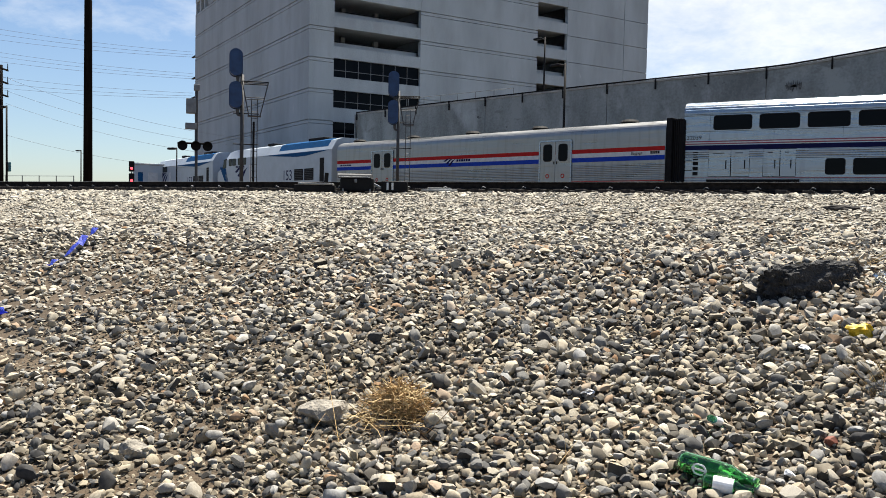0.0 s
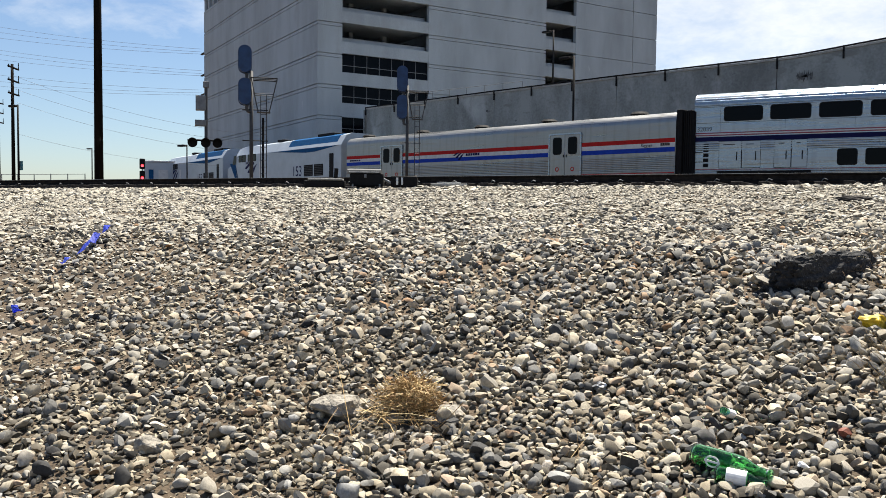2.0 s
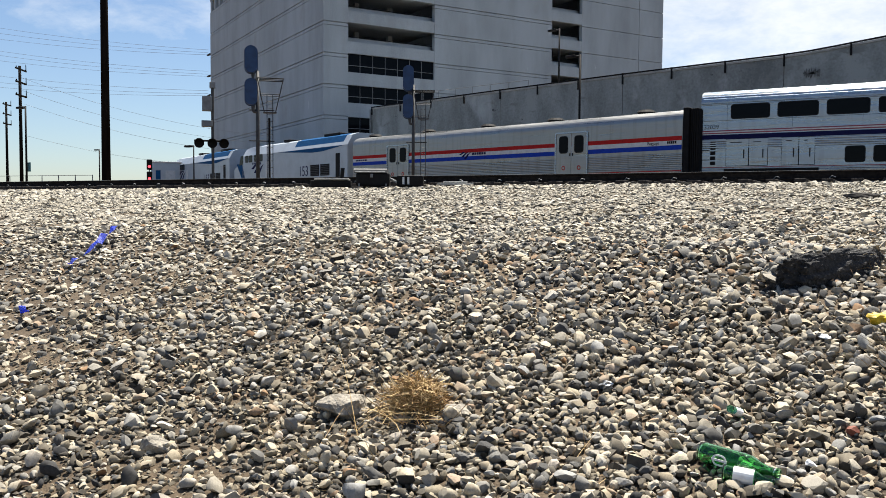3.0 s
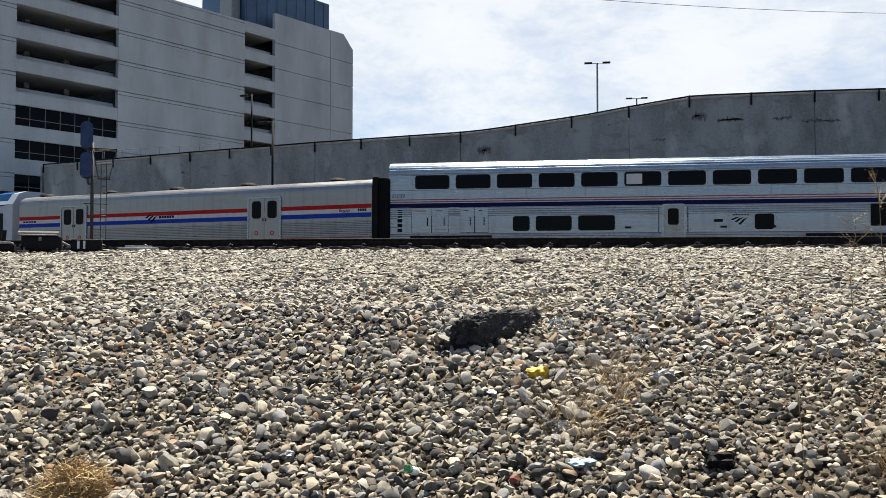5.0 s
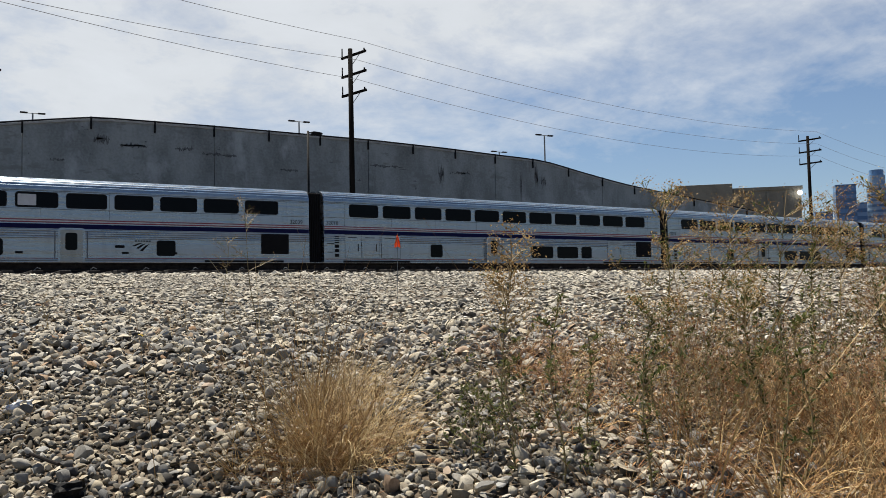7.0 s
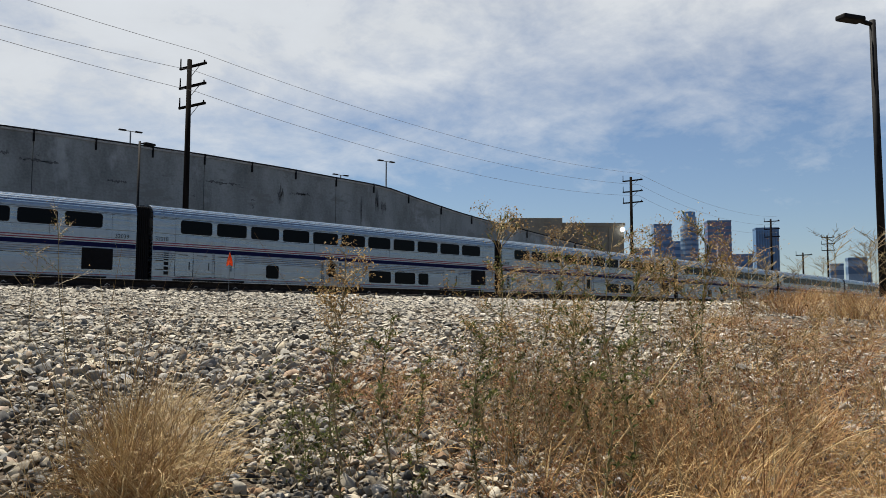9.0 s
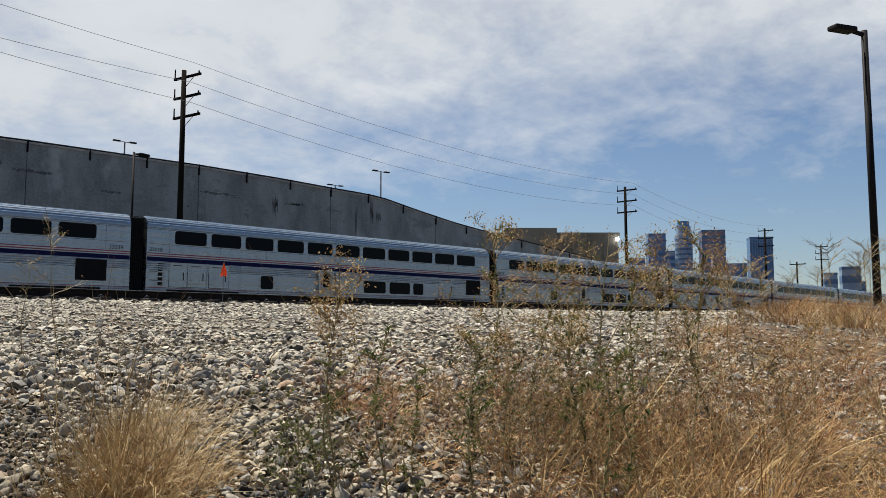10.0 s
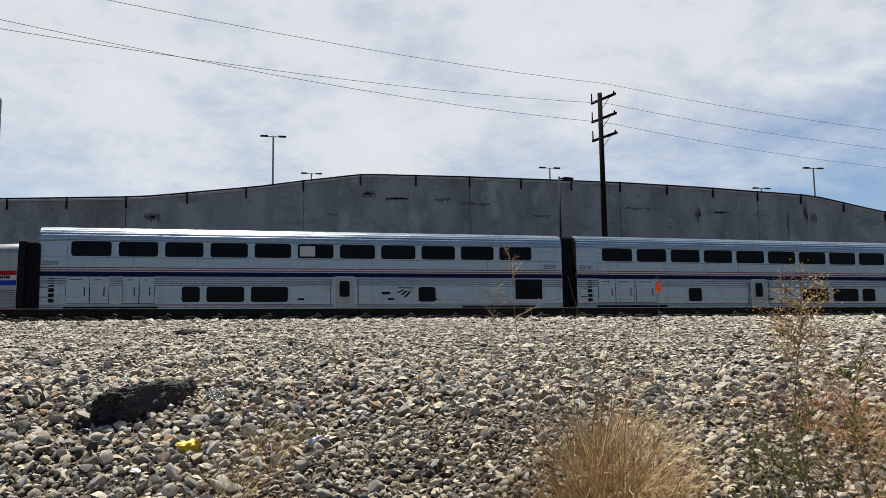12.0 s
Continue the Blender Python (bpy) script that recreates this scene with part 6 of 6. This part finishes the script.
def weed(x, y, height, spread, branches, leafy, seeds, label, lean=(0.0, 0.0), stem_r=0.0033):
    """A tall roadside weed: a main stem, rising side branches, narrow leaves and dry heads at the tips."""
    w = thing("tall_weed", label, "weed", pose(x, y, 0), "tall weeds on the bank")
    z0 = float(surface(x, y)) - 0.02
    s = np.linspace(0, 1, 9)
    main = np.stack([lean[0] * s ** 1.6 + 0.012 * np.sin(s * 7 + x * 9), lean[1] * s ** 1.6 + 0.012 * np.cos(s * 6 + y * 5), z0 + height * s], 1)
    paths, rads = [main], [stem_r * (1 - 0.65 * s)]
    tips = []
    for k in range(branches):
        f = rng.uniform(0.35, 0.97) if k % 3 == 0 else rng.uniform(0.66, 0.98)
        b0 = np.array([np.interp(f, s, main[:, j]) for j in range(3)])
        a = rng.uniform(0, 2 * np.pi)
        L = height * spread * rng.uniform(0.5, 1.1) * (1.25 - 0.8 * f)
        up = rng.uniform(0.35, 1.0)
        t = s[:, None]
        p = b0 + np.concatenate([t * L * np.cos(a), t * L * np.sin(a), L * up * t ** 0.8], 1) + rng.normal(0, 0.003, (9, 3)) * t
        paths.append(p)
        rads.append(stem_r * 0.55 * (1 - 0.6 * s))
        tips.append(p[-1])
        for _ in range(5):
            g = rng.uniform(0.3, 0.98)
            c0 = np.array([np.interp(g, s, p[:, j]) for j in range(3)])
            aa = a + rng.normal(0, 1.0)
            l2 = L * rng.uniform(0.2, 0.45)
            q = c0 + np.concatenate([t * l2 * np.cos(aa), t * l2 * np.sin(aa), l2 * rng.uniform(0.3, 1.0) * t], 1)
            paths.append(q)
            rads.append(stem_r * 0.35 * (1 - 0.5 * s))
            tips.append(q[-1])
    tips.append(main[-1])
    v, f = tubes(np.array(paths), np.array(rads))
    st = new("stem", mesh_of("stem", v, f, M_stem))
    st.parent = w
    P = np.array(paths)
    if leafy:
        i, j = rng.integers(0, len(P), leafy), rng.uniform(0.05, 0.85, leafy)
        i[: leafy // 2] = 0
        base = np.array([[np.interp(b, s, P[a, :, c]) for c in range(3)] for a, b in zip(i, j)])
        d = rng.normal(0, 1, (leafy, 3))
        d[:, 2] = np.abs(d[:, 2]) * 0.6 + 0.35
        v, f = leaf_cards(base, d, rng.uniform(0.008, 0.030, leafy), rng.uniform(0.0015, 0.0042, leafy))
        lf = new("foliage", mesh_of("foliage", v, f, M_leaf))
        lf.parent = w
        tagged(lf, "small narrow green leaves", kind="stuff")
    if seeds:
        T = np.array(tips)
        base = T[rng.integers(0, len(T), seeds)] + rng.normal(0, 0.013, (seeds, 3))
        d = rng.normal(0, 1, (seeds, 3)) + [0, 0, 0.5]
        v, f = leaf_cards(base, d, rng.uniform(0.004, 0.013, seeds), rng.uniform(0.0015, 0.0036, seeds))
        sd = new("seed_head", mesh_of("seed_head", v, f, M_seed))
        sd.parent = w
        tagged(sd, "dry straw-coloured seed heads", kind="stuff")
    return w


weed(1.60, 4.45, 0.83, 0.22, 7, 30, 130, "tall thin dry weed with pale flower head", (-0.10, 0.0))
weed(1.58, 5.0, 0.58, 0.30, 8, 25, 90, "thin dry weed with curled tips", (0.02, 0.0))
weed(1.52, 1.98, 0.62, 0.24, 26, 60, 1300, "bushy-headed straw-coloured weed on the bank")
weed(0.62, 5.1, 0.22, 0.4, 5, 6, 30, "small dry weed on the ballast")
for k in range(9):
    weed(1.35 + 0.11 * k + rng.normal(0, 0.06), 1.75 + rng.normal(0, 0.22), rng.uniform(0.28, 0.5), 0.2, 4, 170, 10, "upright green leafy weed on the bank")
SPOTS = [(53, 3.2, 0.95, 1), (48.5, 2.9, 0.80, 1), (50.5, 3.7, 0.9, 0), (55.0, 3.0, 0.84, 1), (57.0, 3.4, 0.92, 0), (58.5, 2.8, 0.85, 1), (46.2, 3.1, 0.95, 1), (47.5, 3.6, 0.7, 0),
         (61.5, 4.0, 0.92, 0), (63.0, 3.4, 0.85, 0), (60.0, 3.2, 0.7, 1), (44.5, 2.7, 0.5, 1), (52.0, 2.5, 0.62, 1), (64.5, 3.0, 0.5, 0), (49.5, 4.3, 0.8, 0), (56.0, 4.4, 0.85, 0), (66.0, 4.2, 0.55, 0)]
for az, dist, h, green in SPOTS:
    weed(0.2 + dist * math.sin(radians(az)), 0.12 + dist * math.cos(radians(az)), h * 0.86, 0.30, 13, 380 if green else 30, 800, "tall branching weed with dry yellow heads" if not green else "tall green-stemmed weed with dry yellow heads", (rng.normal(0, 0.06), rng.normal(0, 0.06)))
for k in range(14):
    az, dist = rng.uniform(62, 72), rng.uniform(12, 24)
    weed(dist * math.sin(radians(az)), dist * math.cos(radians(az)), rng.uniform(0.7, 1.3), 0.45, 16, 260, 120, "bushy green and straw weed by the track", stem_r=0.007)

# ---- litter and single things on the bank ----
def lump(name, x, y, sx, sy, sz, turn, material, label, category, seed, sub=3, rough=0.22, lift=0.35, tilt=0.0, rise=0.0, coarse=2.2):
    """A broken piece: a ball cut by random planes, then roughened."""
    bm = B()
    bmesh.ops.create_icosphere(bm, subdivisions=sub, radius=1.0)
    pick_rng = np.random.default_rng(int(seed * 10))
    cuts = [(Vector(n).normalized(), d) for n, d in zip(pick_rng.normal(size=(9, 3)), pick_rng.uniform(0.5, 0.8, 9))]
    off = Vector((seed * 3.1, seed * 1.7, seed))
    for v in bm.verts:
        c = v.co.copy()
        for n, d in cuts:
            h = c.dot(n)
            if h > d:
                c -= n * (h - d) * 0.95
        c *= 1.25 * (1 + rough * 0.5 * noise.fractal(c * coarse + off, 0.7, 2.3, 5))
        v.co = Vector((c.x * sx, c.y * sy, c.z * sz))
    ob = obj(name, bm, material)
    ob.matrix_basis = pose(x, y, float(surface(x, y)) + sz * lift, tilt, rise, turn)
    return tagged(ob, label, category)


lump("rock", -1.87, 2.53, 0.11, 0.085, 0.052, 20, M_rock, "pale rough angular rock on the gravel", "rock", 2.0)
lump("rock", -2.38, 2.05, 0.055, 0.042, 0.035, 40, M_rock, "pale rounded grey rock on the gravel", "rock", 5.0, rough=0.12)
lump("rock", -1.42, 2.58, 0.045, 0.04, 0.035, 70, M_rock, "grey lichen-spotted rock on the gravel", "rock", 8.0)
lump("asphalt_chunk", -0.40, 4.24, 0.33, 0.10, 0.115, 55, M_asph, "dark broken chunk of asphalt bedded in the ballast", "asphalt chunk", 11.0, 5, 0.42, 0.2, -12, -4, 4.5)
heaped = rng.uniform((0.14, 0.0), (0.96, 1.0), (130, 2))
back_x = -0.63 + 0.44 * heaped[:, 0] - 0.82 * (0.03 + 0.17 * heaped[:, 1])
back_y = 3.94 + 0.62 * heaped[:, 0] + 0.57 * (0.03 + 0.17 * heaped[:, 1])
heap("gravel", np.stack([back_x, back_y], 1), sizes(130, 0.02, 0.35), mid_shapes, mid_faces, 0.5, 0.4, "ballast stones heaped behind the asphalt chunk", None, 0.9, 50, 0.11 * (1 - heaped[:, 1]) * np.sin(np.pi * heaped[:, 0]))
lump("yellow_scrap", -0.11, 3.71, 0.045, 0.03, 0.03, 10, M_yellow, "crumpled yellow plastic scrap on the stones", "litter", 14.0, 3, 1.1, 0.9)
lump("yellow_scrap", 1.07, 4.89, 0.025, 0.018, 0.014, 50, M_yellow, "small yellow scrap on the ballast", "litter", 17.0, 2, 0.4, 0.9)
lump("brick_scrap", -0.157, 2.82, 0.018, 0.015, 0.018, 10, M_redbit, "small red brick fragment among the stones", "brick fragment", 20.0, 2, 0.3, 0.7)
lump("paper_scrap", -0.25, 2.59, 0.018, 0.013, 0.013, 15, M_paper, "small crumpled white paper scrap", "litter", 23.0, 2, 0.5, 1.2)
lump("paper_scrap", -0.31, 3.55, 0.014, 0.05, 0.010, 25, M_paper, "thin torn strip of white paper on the stones", "litter", 31.0, 3, 0.7, 1.8)
lump("foil_scrap", -0.98, 2.92, 0.022, 0.03, 0.014, 60, M_foil, "crumpled silver foil scrap among the stones", "litter", 33.0, 3, 0.9, 1.4)
lump("foil_scrap", 0.40, 3.60, 0.05, 0.035, 0.03, 20, M_foil, "crumpled dull silver wrapper among the stones", "litter", 35.0, 3, 0.9, 0.8)
lump("plastic_scrap", 0.48, 2.72, 0.05, 0.035, 0.028, 30, M_black, "torn black plastic scrap on the gravel", "litter", 37.0, 3, 1.0, 0.8)
lump("plastic_scrap", 0.07, 2.91, 0.045, 0.035, 0.014, 70, M_paleblue, "faded pale blue plastic scrap on the gravel", "litter", 39.0, 3, 0.8, 1.4)
lump("rock", -1.21, 6.31, 0.075, 0.05, 0.04, 15, M_asph, "dark broken asphalt lump on the ballast shoulder", "rock", 41.0, 3, 0.4)
lump("rock", 0.66, 4.20, 0.06, 0.045, 0.04, 50, M_rock, "grey angular rock at the crest of the bank", "rock", 43.0, 3, 0.3)
lump("rock", -0.95, 4.62, 0.05, 0.04, 0.035, 15, M_asph, "dark stone at the crest of the bank", "rock", 45.0, 3, 0.3)
lump("plank_scrap", -0.6, 11.28, 0.19, 0.05, 0.035, 6, M_tie, "dark splintered timber scrap on the ballast", "timber scrap", 47.0, 3, 0.3, 0.8)
rodb = rod(B(), (-0.075, 0, 0), (0.075, 0, 0.012), 0.006, n=8)
rr = tagged(obj("rusty_rod", rodb, M_rust), "short rusty steel rod lying on the gravel", "rod")
rr.matrix_basis = pose(0.44, 2.98, float(surface(0.44, 2.98)) + 0.045, 0, 12, -62)
for i, (x, y, s) in enumerate(((-0.01, 3.2, 0.055), (-0.03, 4.46, 0.07), (0.35, 4.15, 0.05))):
    lump("clear_wrapper", x, y, s, s * 0.7, s * 0.5, 40 * i, M_clear, "crumpled clear plastic wrapper among the stones", "litter", 26.0 + i, 3, 0.6, 0.9)


def bottle(x, y, turn, r, length, material, label, cap=True):
    """A bottle lying on its side."""
    prof = [(0.0, 0.0), (0.93, 0.01), (1.0, 0.05), (1.0, 0.58), (0.93, 0.66), (0.6, 0.76), (0.44, 0.84), (0.40, 0.95), (0.46, 0.955), (0.46, 0.985), (0.38, 1.0), (0.0, 1.0)]
    bm = B()
    n = 24
    rings = []
    for rr, t in prof:
        if rr == 0.0:
            rings.append([bm.verts.new((t * length, 0, 0))])
        else:
            rings.append([bm.verts.new((t * length, rr * r * math.cos(2 * math.pi * k / n), rr * r * math.sin(2 * math.pi * k / n))) for k in range(n)])
    for p, q in zip(rings, rings[1:]):
        for k in range(n):
            if len(p) == 1:
                bm.faces.new((p[0], q[(k + 1) % n], q[k]))
            elif len(q) == 1:
                bm.faces.new((p[k], p[(k + 1) % n], q[0]))
            else:
                bm.faces.new((p[k], p[(k + 1) % n], q[(k + 1) % n], q[k]))
    bmesh.ops.recalc_face_normals(bm, faces=bm.faces)
    inner = bm.copy()
    for w in inner.verts:
        w.co = Vector((0.004 + w.co.x * 0.965, w.co.y * 0.90, w.co.z * 0.90))
    bmesh.ops.reverse_faces(inner, faces=inner.faces[:])
    hollow = bpy.data.meshes.new("hollow")
    inner.to_mesh(hollow)
    inner.free()
    bm.from_mesh(hollow)
    bpy.data.meshes.remove(hollow)
    e = thing("bottle", label, "bottle", pose(x, y, float(surface(x, y)) + r + 0.012, 0, 4, turn))
    part("glass", bm, material, e, smooth=True)
    return e


bt = bottle(-0.54, 2.48, -12, 0.031, 0.235, M_bottle, "empty green glass beer bottle lying on the stones")
lab = B()
for k in range(9):
    a0, a1 = radians(-110 + 16 * k), radians(-110 + 16 * (k + 1))
    for x0, x1 in ((0.04, 0.105),):
        lab.faces.new([lab.verts.new((xx, 0.0316 * math.cos(a), 0.0316 * math.sin(a))) for xx, a in ((x0, a0), (x1, a0), (x1, a1), (x0, a1))])
M_label = mat("green and silver paper label", (0.10, 0.30, 0.14), 0.5, vary=0.3, scale=60, tint=(0.45, 0.52, 0.47))
part("label", lab, M_label, bt, "worn green and silver paper label")
part("label_oval", ring(B(), rounded(0.052, 0.094, -0.017, 0.017, 0.0165, 6), rounded(0.057, 0.089, -0.012, 0.012, 0.0115, 6), -0.034, -0.0325), M_paper, bt, "white oval ring on the label")
part("label_band", box(B(), 0.05, 0.096, -0.0345, -0.033, -0.003, 0.003), M_paper, bt)
sh = bottle(-0.46, 2.40, 4, 0.022, 0.14, M_bottle, "broken green bottle neck beside the bottle")
part("neck_label", rod(B(), (0.03, 0, 0), (0.085, 0, 0), 0.0226, n=20), M_paper, sh, "torn white paper label")
cup = thing("bottle_fragment", "green bottle neck with white paper collar", "litter", pose(-0.50, 2.83, float(surface(-0.5, 2.83)) + 0.03, 70, 0, -15))
part("collar", rod(B(), (0, 0, -0.02), (0, 0, 0.03), 0.015, 0.013, 14), M_paper, cup, "white paper collar")
part("neck", rod(B(), (0, 0, 0.03), (0, 0, 0.055), 0.013, 0.012, 14), M_bottle, cup)
part("base", rod(B(), (0, 0, -0.03), (0, 0, -0.02), 0.017, 0.016, 14), M_bottle, cup)


def ribbon(pts, width, material, label):
    bm = B()
    rows = []
    for k, (x, y, dz) in enumerate(pts):
        z = float(surface(x, y)) + 0.03 + dz
        a = 0.9 * math.sin(k * 1.7)
        rows.append([bm.verts.new((x + s * width * math.cos(a), y + s * width * 0.5, z + s * width * math.sin(a) * 0.8)) for s in (-0.5, 0.5)])
    for p, q in zip(rows, rows[1:]):
        bm.faces.new((p[0], p[1], q[1], q[0]))
    r = bmesh.ops.solidify(bm, geom=bm.faces[:], thickness=0.002)
    return tagged(obj("plastic_ribbon", bm, material), label, "litter")


ribbon([(-5.62, 4.45, 0.06), (-5.56, 4.38, 0.03), (-5.52, 4.28, 0.05), (-5.45, 4.18, 0.02), (-5.40, 4.1, 0.04), (-5.36, 4.0, 0.0)], 0.05, M_bluetape, "blue plastic ribbon tangled on the gravel")
ribbon([(-5.26, 3.83, 0.03), (-5.2, 3.76, 0.02), (-5.15, 3.7, 0.04)], 0.045, M_bluetape, "torn blue plastic scrap on the gravel")
ribbon([(-4.62, 3.0, 0.03), (-4.56, 2.97, 0.01), (-4.5, 2.95, 0.03)], 0.04, M_bluetape, "small blue plastic scrap on the gravel")

# marker flag on a wire staff
fl = thing("marker_flag", "small orange marker flag on a thin wire staff", "flag", pose(4.1, 7.62, float(surface(4.1, 7.62)) - 0.05))
part("staff", rod(B(), (0, 0, 0), (0.012, 0, 0.75), 0.003, n=6), M_galv, fl)
bm = B()
grid = []
for i in range(7):
    t = i / 6
    z = 0.74 - 0.125 * t
    w = 0.010 + 0.045 * min(1.0, t * 1.5)
    grid.append([bm.verts.new((0.012 - w * 0.55 + w * j / 5, 0.012 * math.sin(j * 1.9 + t * 2), z - 0.02 * abs(j - 2.5) / 2.5)) for j in range(6)])
for p, q in zip(grid, grid[1:]):
    for j in range(5):
        bm.faces.new((p[j], p[j + 1], q[j + 1], q[j]))
bmesh.ops.solidify(bm, geom=bm.faces[:], thickness=0.0015)
part("flag", bm, M_orange, fl, "drooping orange plastic flag")
